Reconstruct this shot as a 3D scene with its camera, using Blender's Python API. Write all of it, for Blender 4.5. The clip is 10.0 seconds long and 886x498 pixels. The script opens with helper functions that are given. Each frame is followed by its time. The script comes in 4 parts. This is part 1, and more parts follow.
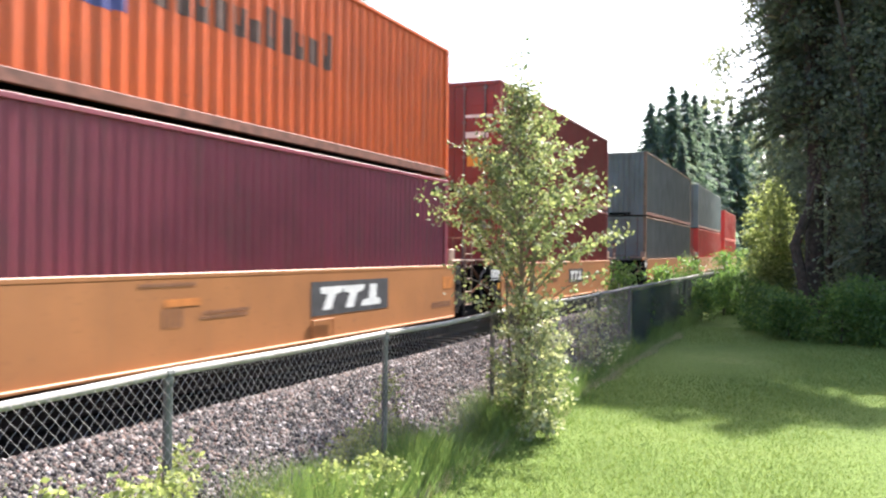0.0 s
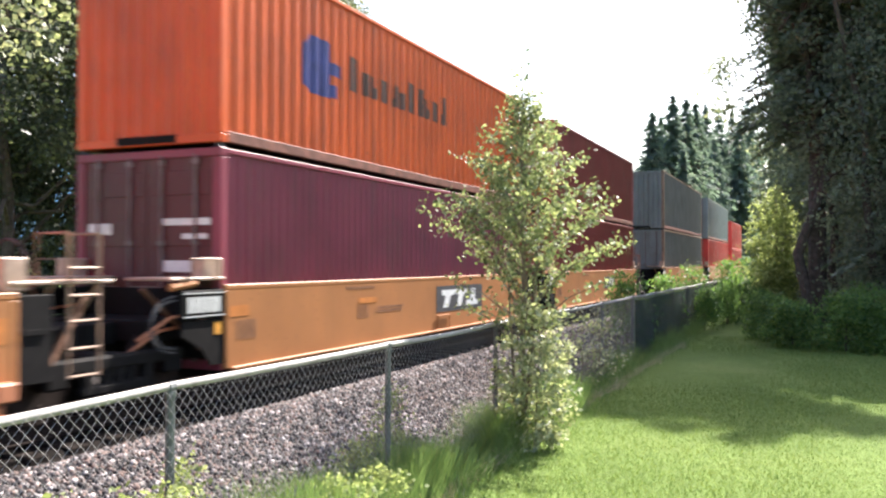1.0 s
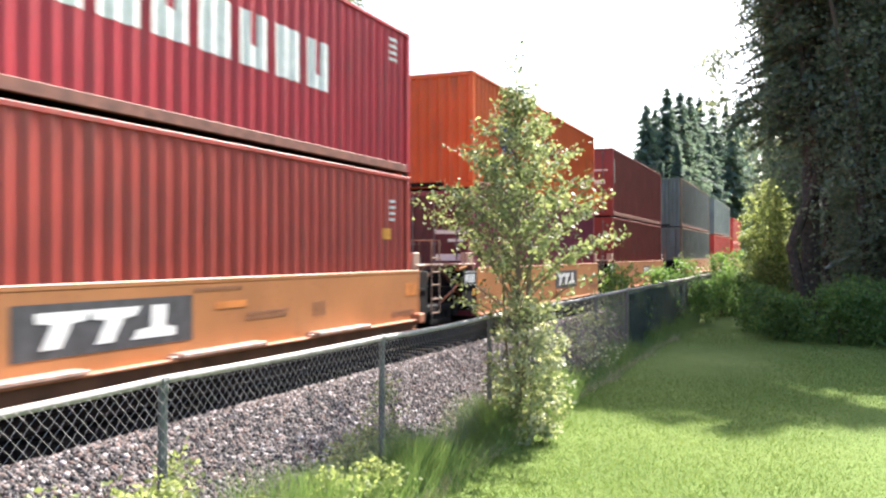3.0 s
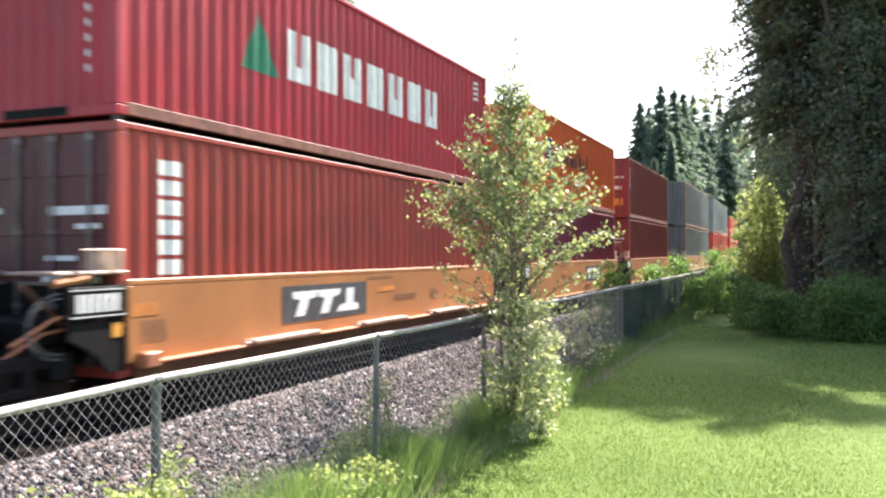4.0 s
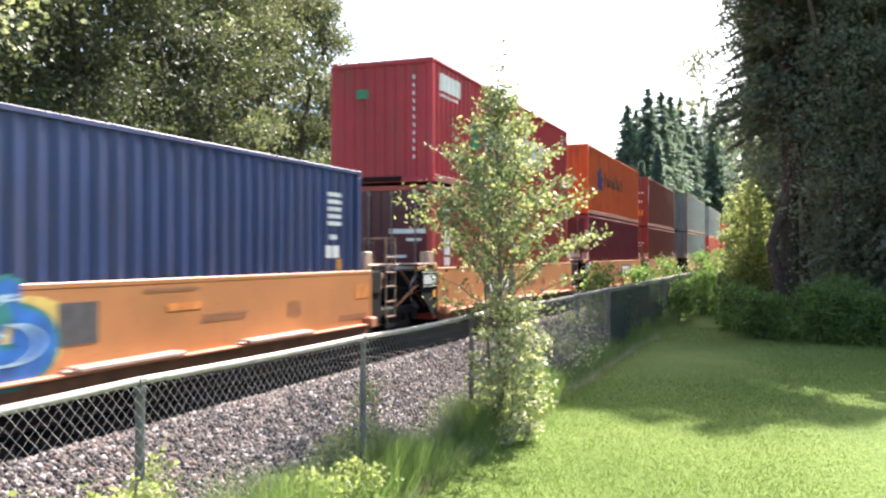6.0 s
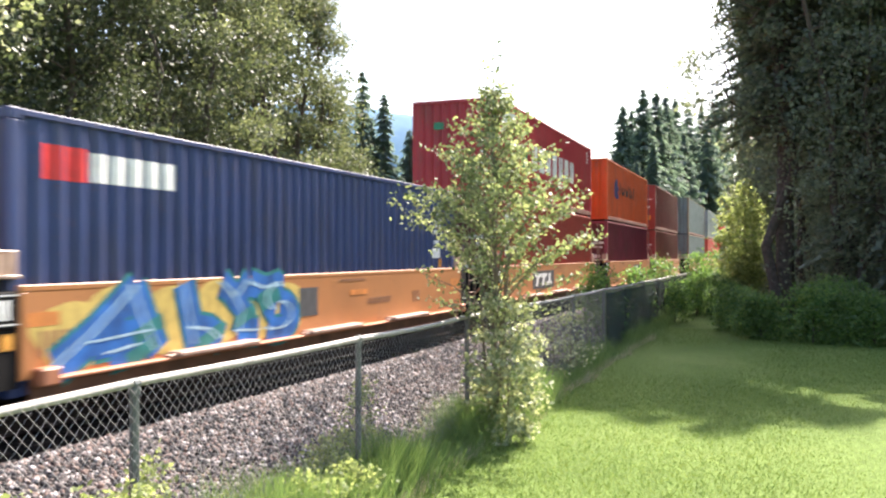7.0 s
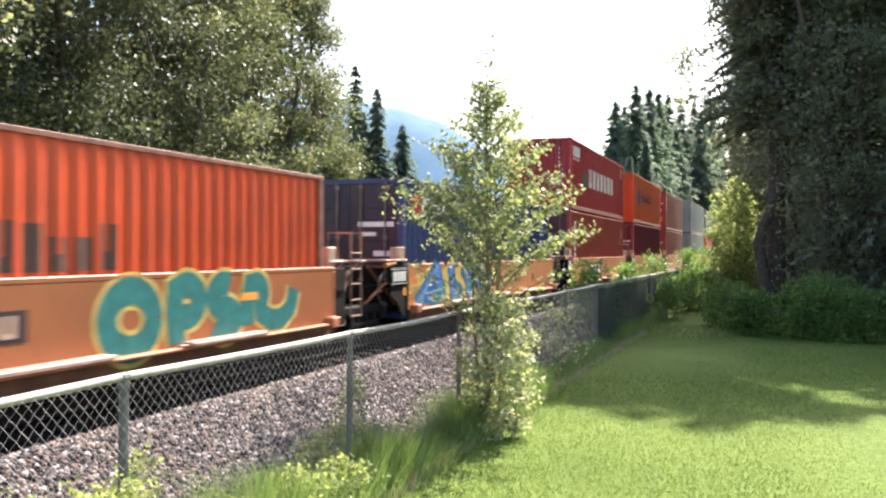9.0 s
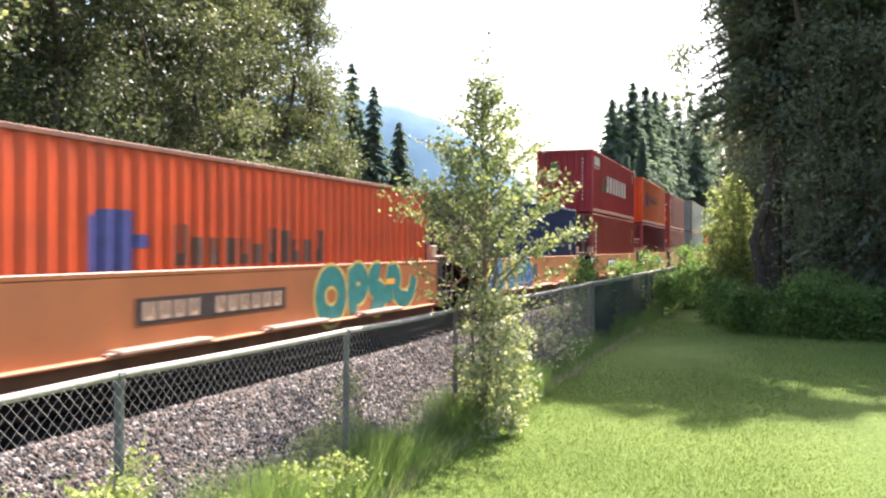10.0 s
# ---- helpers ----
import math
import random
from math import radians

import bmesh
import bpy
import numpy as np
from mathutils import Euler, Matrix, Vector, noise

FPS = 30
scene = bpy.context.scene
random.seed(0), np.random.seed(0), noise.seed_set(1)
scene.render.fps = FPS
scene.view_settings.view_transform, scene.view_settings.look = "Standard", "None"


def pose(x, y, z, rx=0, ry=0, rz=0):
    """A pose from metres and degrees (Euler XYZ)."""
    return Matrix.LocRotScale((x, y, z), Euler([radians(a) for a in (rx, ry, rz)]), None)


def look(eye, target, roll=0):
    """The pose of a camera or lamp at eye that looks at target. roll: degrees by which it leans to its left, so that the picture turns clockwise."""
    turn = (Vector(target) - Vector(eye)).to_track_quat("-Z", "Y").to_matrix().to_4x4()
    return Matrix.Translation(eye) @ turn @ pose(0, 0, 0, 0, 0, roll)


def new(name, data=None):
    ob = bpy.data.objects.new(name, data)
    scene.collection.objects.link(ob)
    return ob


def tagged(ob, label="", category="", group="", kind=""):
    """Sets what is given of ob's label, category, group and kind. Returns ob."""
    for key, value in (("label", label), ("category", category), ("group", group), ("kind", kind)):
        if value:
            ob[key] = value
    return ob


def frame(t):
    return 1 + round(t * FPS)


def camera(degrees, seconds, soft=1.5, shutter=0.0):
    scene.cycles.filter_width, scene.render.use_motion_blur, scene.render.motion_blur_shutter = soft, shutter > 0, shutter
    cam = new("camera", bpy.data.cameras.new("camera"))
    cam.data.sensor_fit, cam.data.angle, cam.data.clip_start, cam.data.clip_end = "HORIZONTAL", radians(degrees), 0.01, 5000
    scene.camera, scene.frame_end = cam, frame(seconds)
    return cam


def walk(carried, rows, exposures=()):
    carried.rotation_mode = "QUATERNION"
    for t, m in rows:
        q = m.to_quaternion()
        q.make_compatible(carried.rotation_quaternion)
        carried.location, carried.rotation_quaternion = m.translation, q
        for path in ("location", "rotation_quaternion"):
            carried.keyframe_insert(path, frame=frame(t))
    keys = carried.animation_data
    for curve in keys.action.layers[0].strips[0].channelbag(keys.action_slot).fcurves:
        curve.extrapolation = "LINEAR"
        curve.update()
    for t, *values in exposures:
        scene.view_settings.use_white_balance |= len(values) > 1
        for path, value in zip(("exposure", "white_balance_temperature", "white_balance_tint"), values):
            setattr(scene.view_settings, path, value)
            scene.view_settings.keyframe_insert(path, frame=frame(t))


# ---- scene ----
cam = camera(54.1, 10.0, soft=2.3, shutter=0.8)
EYE_Z = 2.3


def aim(t, yaw, pitch, roll):
    """The carried camera: it sways by a few centimetres and turns; yaw is counted from the track's direction."""
    a, b = radians(yaw), radians(pitch)
    e = Vector((-0.0032 * (t - 5), 0.0115 * (t - 5), EYE_Z))
    return look(e, e + Vector((-math.sin(a) * math.cos(b), math.cos(a) * math.cos(b), math.sin(b))), roll)


TURNS = [
    (0.0, 22.91, 0.14, 0.48),
    (0.5, 22.82, 0.38, 0.08),
    (1.0, 23.07, 0.87, 0.03),
    (1.5, 23.04, 1.01, -0.09),
    (2.0, 22.96, 0.75, -0.22),
    (2.5, 22.87, 0.53, -0.07),
    (4.0, 22.31, 0.25, -0.15),
    (4.5, 22.11, 0.22, -0.12),
    (5.0, 21.83, 0.06, 0.06),
    (5.5, 21.65, 0.19, 0.07),
    (7.0, 21.21, 0.41, -0.07),
    (7.5, 21.08, 0.15, 0.12),
    (8.0, 21.00, -0.04, 0.18),
    (8.5, 20.88, -0.10, 0.26),
    (9.0, 20.71, 0.07, 0.22),
    (9.5, 20.65, -0.08, 0.15),
    (10.0, 20.49, -0.10, 0.19),
]
walk(cam, [(t, aim(t, y, p, r)) for t, y, p, r in TURNS], exposures=[(0.0, 1.88, 6500, 14), (5.0, 1.98, 6600, 14), (7.5, 1.95, 6850, 15), (10.0, 1.86, 6950, 15)])

# ---- light ----
SUN_AZ, SUN_EL = 11.0, 47.0
world = bpy.data.worlds.new("world")
scene.world = world
world.use_nodes = True
wn = world.node_tree
sky = wn.nodes.new("ShaderNodeTexSky")
sky.sky_type, sky.sun_disc = "NISHITA", False
sky.sun_elevation, sky.sun_rotation = radians(SUN_EL), radians(SUN_AZ)
sky.dust_density, sky.air_density = 2.5, 1.0
wn.nodes["Background"].inputs["Strength"].default_value = 0.112
wn.links.new(sky.outputs[0], wn.nodes["Background"].inputs[0])
lamp = bpy.data.lights.new("sun", "SUN")
lamp.energy, lamp.angle, lamp.color = 5.0, radians(0.53), (1.0, 0.95, 0.87)
sun = new("sun", lamp)
sa, se = radians(SUN_AZ), radians(SUN_EL)
sun.matrix_world = look((0, 0, 60), (-math.sin(sa) * math.cos(se), -math.cos(sa) * math.cos(se), 60 - math.sin(se)))


# ---- materials ----
def node_mat(name, rough=0.6, metal=0.0):
    m = bpy.data.materials.new(name)
    m.use_nodes = True
    nt = m.node_tree
    b = nt.nodes["Principled BSDF"]
    b.inputs["Roughness"].default_value, b.inputs["Metallic"].default_value = rough, metal
    return m, nt, b


def noise_node(nt, scale, detail=4, stretch=(1, 1, 1), coords="Object"):
    tc = nt.nodes.new("ShaderNodeTexCoord")
    mp = nt.nodes.new("ShaderNodeMapping")
    mp.inputs["Scale"].default_value = stretch
    nt.links.new(tc.outputs[coords], mp.inputs[0])
    n = nt.nodes.new("ShaderNodeTexNoise")
    n.inputs["Scale"].default_value, n.inputs["Detail"].default_value = scale, detail
    nt.links.new(mp.outputs[0], n.inputs["Vector"])
    return n.outputs["Fac"]


def ramp_node(nt, fac, stops):
    r = nt.nodes.new("ShaderNodeValToRGB")
    r.color_ramp.elements[0].position, r.color_ramp.elements[0].color = stops[0][0], (*stops[0][1], 1)
    r.color_ramp.elements[1].position, r.color_ramp.elements[1].color = stops[-1][0], (*stops[-1][1], 1)
    for p, col in stops[1:-1]:
        e = r.color_ramp.elements.new(p)
        e.color = (*col, 1)
    nt.links.new(fac, r.inputs[0])
    return r.outputs[0]


def mix_node(nt, fac, a, b, blend="MIX"):
    m = nt.nodes.new("ShaderNodeMix")
    m.data_type, m.blend_type = "RGBA", blend
    for sock, v in ((m.inputs[0], fac), (m.inputs[6], a), (m.inputs[7], b)):
        if isinstance(v, (int, float)):
            sock.default_value = v
        elif isinstance(v, tuple):
            sock.default_value = (*v, 1)
        else:
            nt.links.new(v, sock)
    return m.outputs[2]


def bump_node(nt, b, height, strength=0.3, dist=0.01):
    n = nt.nodes.new("ShaderNodeBump")
    n.inputs["Strength"].default_value, n.inputs["Distance"].default_value = strength, dist
    nt.links.new(height, n.inputs["Height"])
    nt.links.new(n.outputs[0], b.inputs["Normal"])


def scaled(rgb, k):
    return tuple(min(1.0, v * k) for v in rgb)


def paint(name, rgb, rough=0.5, dirt=(0.10, 0.075, 0.055), amount=0.45):
    """Weathered vehicle paint: fading in patches, rain streaks running down, rust and dirt specks."""
    m, nt, b = node_mat(name, rough)
    fade = ramp_node(nt, noise_node(nt, 0.9, 5), [(0.3, scaled(rgb, 0.8)), (0.55, rgb), (0.8, scaled(rgb, 1.15))])
    streak = ramp_node(nt, noise_node(nt, 3.0, 6, (1, 4, 0.25)), [(0.5, (0, 0, 0)), (0.78, (amount, amount, amount))])
    c1 = mix_node(nt, streak, fade, dirt)
    speck = ramp_node(nt, noise_node(nt, 14.0, 6), [(0.62, (0, 0, 0)), (0.75, (amount, amount, amount))])
    c2 = mix_node(nt, speck, c1, (0.13, 0.05, 0.025))
    nt.links.new(c2, b.inputs["Base Color"])
    bump_node(nt, b, noise_node(nt, 5.0, 3), 0.15, 0.01)
    return m


def plain(name, rgb, rough=0.6, metal=0.0, var=0.25, scale=6.0, shine=0.5):
    m, nt, b = node_mat(name, rough, metal)
    b.inputs["Specular IOR Level"].default_value = shine
    nt.links.new(ramp_node(nt, noise_node(nt, scale, 6), [(0.3, scaled(rgb, 1 - var)), (0.7, scaled(rgb, 1 + var))]), b.inputs["Base Color"])
    bump_node(nt, b, noise_node(nt, scale * 4, 4), 0.2, 0.004)
    return m


def leaf_mat(name, dark, light, trans=0.45, rough=0.45, shine=0.4):
    m, nt, b = node_mat(name, rough)
    b.inputs["Specular IOR Level"].default_value = shine
    g = nt.nodes.new("ShaderNodeNewGeometry")
    col = ramp_node(nt, g.outputs["Random Per Island"], [(0.0, dark), (0.6, tuple((a + c) / 2 for a, c in zip(dark, light))), (1.0, light)])
    nt.links.new(col, b.inputs["Base Color"])
    tr = nt.nodes.new("ShaderNodeBsdfTranslucent")
    warm = mix_node(nt, 1.0, col, (1.0, 1.0, 0.62), "MULTIPLY")
    bright = mix_node(nt, 1.0, warm, warm, "ADD")
    nt.links.new(bright, tr.inputs[0])
    ms = nt.nodes.new("ShaderNodeMixShader")
    ms.inputs[0].default_value = trans
    nt.links.new(b.outputs[0], ms.inputs[1])
    nt.links.new(tr.outputs[0], ms.inputs[2])
    nt.links.new(ms.outputs[0], nt.nodes["Material Output"].inputs[0])
    return m


def lawn_mat():
    m, nt, b = node_mat("mown_grass", 0.9)
    b.inputs["Specular IOR Level"].default_value = 0.1
    big = ramp_node(nt, noise_node(nt, 0.35, 5), [(0.3, (0.096, 0.150, 0.039)), (0.55, (0.130, 0.190, 0.052)), (0.75, (0.174, 0.222, 0.072))])
    fine = ramp_node(nt, noise_node(nt, 28.0, 6), [(0.3, (0.55, 0.55, 0.5)), (0.7, (1.3, 1.3, 1.2))])
    nt.links.new(mix_node(nt, 1.0, big, fine, "MULTIPLY"), b.inputs["Base Color"])
    bump_node(nt, b, noise_node(nt, 60.0, 6), 0.7, 0.03)
    return m


def stone_mat():
    m, nt, b = node_mat("ballast_stone", 0.9)
    b.inputs["Specular IOR Level"].default_value = 0.25
    g = nt.nodes.new("ShaderNodeNewGeometry")
    o = nt.nodes.new("ShaderNodeObjectInfo")
    add = nt.nodes.new("ShaderNodeMath")
    add.operation = "ADD"
    nt.links.new(g.outputs["Random Per Island"], add.inputs[0])
    nt.links.new(o.outputs["Random"], add.inputs[1])
    fr = nt.nodes.new("ShaderNodeMath")
    fr.operation = "FRACT"
    nt.links.new(add.outputs[0], fr.inputs[0])
    col = ramp_node(nt, fr.outputs[0], [(0.0, (0.023, 0.021, 0.021)), (0.3, (0.066, 0.059, 0.059)), (0.52, (0.111, 0.095, 0.089)), (0.70, (0.181, 0.121, 0.101)), (0.88, (0.239, 0.211, 0.199)), (1.0, (0.487, 0.448, 0.435))])
    mot = ramp_node(nt, noise_node(nt, 45.0, 5), [(0.3, (0.75, 0.75, 0.75)), (0.7, (1.2, 1.2, 1.2))])
    nt.links.new(mix_node(nt, 1.0, col, mot, "MULTIPLY"), b.inputs["Base Color"])
    return m


M_LAWN, M_STONE = lawn_mat(), stone_mat()
M_BED = plain("ballast_fines", (0.065, 0.058, 0.055), 0.95, 0, 0.45, 22.0, 0.1)
# oily bed, darkened further to paint the shade beneath the train
M_FOUL_SHADE = plain("oily_shaded_track_bed", (0.012, 0.010, 0.009), 0.95, 0, 0.4, 12.0, 0.05)
M_ORANGE = paint("orange_paint", (0.62, 0.098, 0.016))
M_REDORANGE = paint("red_orange_paint", (0.60, 0.068, 0.015))
M_PURPLE = paint("plum_paint", (0.235, 0.040, 0.066))
M_CRIMSON = paint("crimson_paint", (0.39, 0.020, 0.033))
M_BRICKRED = paint("brick_red_paint", (0.34, 0.045, 0.033))
M_MAROON = paint("maroon_paint", (0.22, 0.035, 0.035))
M_BLUE = paint("navy_paint", (0.014, 0.034, 0.120))
M_GREY = paint("grey_paint", (0.20, 0.22, 0.235))
M_RED = paint("bright_red_paint", (0.62, 0.035, 0.03))
M_YELLOW = paint("yellow_car_paint", (0.38, 0.152, 0.050), 0.55, (0.30, 0.13, 0.05), 0.5)
M_DEEPYEL = paint("deep_orange_yellow_car_paint", (0.285, 0.090, 0.029), 0.55, (0.22, 0.09, 0.04), 0.5)
M_WEB = plain("brown_grimy_steel", (0.13, 0.055, 0.026), 0.7, 0, 0.4, 3.0)
M_LEDGE = paint("worn_orange_steel", (0.46, 0.17, 0.08), 0.6, (0.18, 0.08, 0.05), 0.7)
M_RUSTY = plain("rusty_rail_paint", (0.17, 0.06, 0.04), 0.7, 0, 0.4)
M_BLACK = plain("sooty_black_steel", (0.010, 0.009, 0.009), 0.8, 0, 0.3, 6.0, 0.15)
M_DGREY = plain("dark_grey_steel", (0.060, 0.060, 0.064), 0.65, 0, 0.3, 6.0, 0.3)
M_TAN = plain("bare_worn_steel", (0.24, 0.155, 0.11), 0.5, 0.2)
M_STEP = plain("pale_worn_plate", (0.42, 0.29, 0.22), 0.5, 0.0)
M_PLATE = plain("rusty_step_plate", (0.37, 0.225, 0.17), 0.6, 0.0, 0.35, 4.0)
M_PANEL = plain("dark_number_panel", (0.034, 0.026, 0.028), 0.7, 0, 0.3, 6.0, 0.2)
M_WHITE = plain("white_lettering", (0.72, 0.72, 0.70), 0.5, 0, 0.12)
M_NAVYINK = plain("blue_lettering", (0.045, 0.050, 0.19), 0.5)
M_GREENINK = plain("green_lettering", (0.015, 0.17, 0.09), 0.5)
M_ROD = plain("worn_lock_rod", (0.17, 0.13, 0.13), 0.45, 0.3)
# darker copies of the container paints, shade between the cars painted in
M_DOORRED = paint("grimy_shaded_red_doors", (0.095, 0.014, 0.018), 0.5)
M_DOORNAVY = paint("grimy_shaded_navy_doors", (0.008, 0.011, 0.034), 0.5)
M_STENCIL = plain("faded_stencil", (0.23, 0.105, 0.055), 0.6)
M_FADED = plain("faded_orange_patch", (0.50, 0.175, 0.040), 0.55)
M_DARKINK = plain("dark_lettering", (0.095, 0.045, 0.034), 0.6)
M_REDINK = plain("red_lettering", (0.60, 0.03, 0.03), 0.5)
M_YELINK = plain("yellow_marking", (0.66, 0.30, 0.05), 0.5)
M_TEAL = plain("teal_spray_paint", (0.012, 0.145, 0.145), 0.5)
M_SPRAYBLUE = plain("blue_spray_paint", (0.012, 0.10, 0.34), 0.5, 0, 0.5, 3.0)
M_SPRAYPALE = plain("pale_blue_spray_paint", (0.30, 0.45, 0.55), 0.5)
M_SPRAYYEL = plain("pale_spray_paint", (0.48, 0.35, 0.10), 0.5)
M_STEEL = plain("rusty_rail_steel", (0.026, 0.019, 0.016), 0.85, 0, 0.3, 6.0, 0.1)
M_TIE = plain("creosoted_wood", (0.020, 0.016, 0.014), 0.95, 0, 0.4, 9.0, 0.05)
M_GALV = plain("galvanised_steel", (0.31, 0.295, 0.28), 0.55, 0.2, 0.2, 8.0)
M_POST = plain("weathered_galvanised_steel", (0.10, 0.11, 0.108), 0.65, 0.1, 0.3, 8.0)
M_WIRE = plain("fence_wire", (0.215, 0.212, 0.207), 0.5, 0.3, 0.2, 8.0)
M_BARK = plain("rough_bark", (0.075, 0.058, 0.045), 0.9, 0, 0.45, 7.0)
M_PALEBARK = plain("pale_bark", (0.16, 0.13, 0.10), 0.9, 0, 0.4, 9.0)
M_LEAF_YOUNG = leaf_mat("sapling_leaf", (0.070, 0.100, 0.046), (0.34, 0.375, 0.225), 0.32, 0.55, 0.25)
M_LEAF_DECID = leaf_mat("broad_leaf", (0.024, 0.036, 0.026), (0.100, 0.115, 0.072), 0.28, 0.5, 0.25)
M_LEAF_DARK = leaf_mat("dark_wood_leaf", (0.085, 0.110, 0.088), (0.20, 0.22, 0.17), 0.50, 0.5, 0.5)
M_LEAF_PALE = leaf_mat("pale_shrub_leaf", (0.13, 0.165, 0.085), (0.46, 0.47, 0.34), 0.30, 0.5, 0.3)
# paler copy of the broad leaf, for trees painted as sunlit
M_LEAF_SUNLIT = leaf_mat("sunlit_broad_leaf", (0.040, 0.056, 0.036), (0.185, 0.205, 0.13), 0.32, 0.5, 0.25)
M_LEAF_SHRUB = leaf_mat("sunny_shrub_leaf", (0.120, 0.155, 0.068), (0.34, 0.38, 0.20), 0.45, 0.55, 0.2)
M_NEEDLE = leaf_mat("conifer_needle", (0.095, 0.125, 0.108), (0.185, 0.210, 0.170), 0.40, 0.5, 0.5)
# far needles are paler and bluer, with distance haze painted in
M_NEEDLE_HAZED = leaf_mat("hazed_far_conifer_needle", (0.090, 0.135, 0.140), (0.155, 0.205, 0.205), 0.46, 0.7)
M_IVY = leaf_mat("hedge_leaf", (0.042, 0.095, 0.036), (0.14, 0.22, 0.07), 0.5, 0.5, 0.35)
M_GRASS = leaf_mat("grass_blade", (0.072, 0.130, 0.032), (0.182, 0.228, 0.076), 0.26, 0.8, 0.1)
M_WEED = leaf_mat("tall_grass_blade", (0.070, 0.132, 0.052), (0.19, 0.255, 0.105), 0.38, 0.6, 0.15)
M_DRY = leaf_mat("dry_grass", (0.28, 0.26, 0.18), (0.44, 0.41, 0.31), 0.2, 0.8, 0.1)


# ---- mesh helpers ----
def mesh_of(name, verts, faces, mat, smooth=False):
    me = bpy.data.meshes.new(name)
    me.from_pydata([tuple(v) for v in verts], [], [tuple(f) for f in faces])
    if mat:
        me.materials.append(mat)
    if smooth:
        me.polygons.foreach_set("use_smooth", [True] * len(me.polygons))
    me.update()
    return me


def quads_mesh(name, co, mat):
    """co: (n, 4, 3) corners of n separate quads."""
    n = len(co)
    me = bpy.data.meshes.new(name)
    me.vertices.add(n * 4)
    me.vertices.foreach_set("co", np.ascontiguousarray(co, dtype=np.float32).ravel())
    me.loops.add(n * 4)
    me.loops.foreach_set("vertex_index", np.arange(n * 4, dtype=np.int32))
    me.polygons.add(n)
    me.polygons.foreach_set("loop_start", np.arange(0, n * 4, 4, dtype=np.int32))
    me.materials.append(mat)
    me.update(calc_edges=True)
    return me


def part(name, data, mat, parent, label=""):
    """Links a bmesh or a mesh as one mesh object under a thing or a part."""
    if isinstance(data, bmesh.types.BMesh):
        me = bpy.data.meshes.new(name)
        bmesh.ops.recalc_face_normals(data, faces=data.faces)
        data.to_mesh(me)
        data.free()
        me.materials.append(mat)
        data = me
    ob = new(name, data)
    if parent is not None:
        ob.parent = parent
    if label:
        ob["label"] = label
    return ob


def box(bm, x0, x1, y0, y1, z0, z1):
    v = [bm.verts.new(p) for p in ((x0, y0, z0), (x1, y0, z0), (x1, y1, z0), (x0, y1, z0), (x0, y0, z1), (x1, y0, z1), (x1, y1, z1), (x0, y1, z1))]
    for f in ((0, 3, 2, 1), (4, 5, 6, 7), (0, 1, 5, 4), (1, 2, 6, 5), (2, 3, 7, 6), (3, 0, 4, 7)):
        bm.faces.new([v[i] for i in f])


def soft_box(bm, x0, x1, y0, y1, z0, z1, r=0.01):
    tmp = bmesh.new()
    box(tmp, x0, x1, y0, y1, z0, z1)
    bmesh.ops.bevel(tmp, geom=tmp.edges[:], offset=r, segments=1, affect="EDGES")
    merge(bm, tmp)


def merge(bm, tmp):
    made = {v: bm.verts.new(v.co) for v in tmp.verts}
    for f in tmp.faces:
        bm.faces.new([made[v] for v in f.verts])
    tmp.free()


def boxed(*spans, r=0.0):
    bm = bmesh.new()
    for s in spans:
        if r:
            soft_box(bm, *s, r)
        else:
            box(bm, *s)
    return bm


def tube(bm, pts, radii, sides=6):
    """A tapered tube along pts."""
    pts = [Vector(p) for p in pts]
    rings = []
    for i, p in enumerate(pts):
        d = (pts[min(i + 1, len(pts) - 1)] - pts[max(i - 1, 0)]).normalized()
        a = d.orthogonal().normalized() if abs(d.z) > 0.9 else d.cross(Vector((0, 0, 1))).normalized()
        b = d.cross(a)
        r = radii[i] if isinstance(radii, (list, tuple)) else radii
        rings.append([bm.verts.new(p + (a * math.cos(k * math.tau / sides) + b * math.sin(k * math.tau / sides)) * r) for k in range(sides)])
    for q, w in zip(rings, rings[1:]):
        for k in range(sides):
            bm.faces.new((q[k], q[(k + 1) % sides], w[(k + 1) % sides], w[k]))
    bm.faces.new(rings[0][::-1])
    bm.faces.new(rings[-1])


def tubes(paths, r, sides=6):
    bm = bmesh.new()
    for p in paths:
        tube(bm, p, r, sides)
    return bm


def disc(bm, c, axis, r, depth, seg=18):
    c, axis = Vector(c), Vector(axis)
    tube(bm, [c - axis * depth / 2, c + axis * depth / 2], r, seg)


def thing(name, label, category, group="", kind=""):
    return tagged(new(name), label, category, group, kind)


# ---- track geometry ----
TRACK_X, RAIL_Z = -8.13, 0.62
FLOOR_Z = 0.30          # well floor over the rail
SILL_TOP = 1.395        # top of a well car's side over the rail
FENCE_X = -3.73


def gone(t):
    """Metres that the train has rolled since the start."""
    return 4.568 * t + 0.0195 * t * t


# ---- ground ----
def build_ground():
    xs = np.concatenate([[-2500, -600, -150, -60, -30, -20], np.arange(-14, -2.4, 0.35), np.arange(-2, 14, 1.0), [20, 40, 90, 300, 900, 2500]])
    ys = np.concatenate([[-2500, -500, -100, -40, -20], np.arange(-12, 40, 1.0), np.arange(40, 140, 5.0), [160, 250, 500, 1200, 3500]])
    v, f = [], []
    for y in ys:
        for x in xs:
            v.append((x, y, height(x, y)))
    n = len(xs)
    for j in range(len(ys) - 1):
        for i in range(n - 1):
            f.append((j * n + i, j * n + i + 1, (j + 1) * n + i + 1, (j + 1) * n + i))
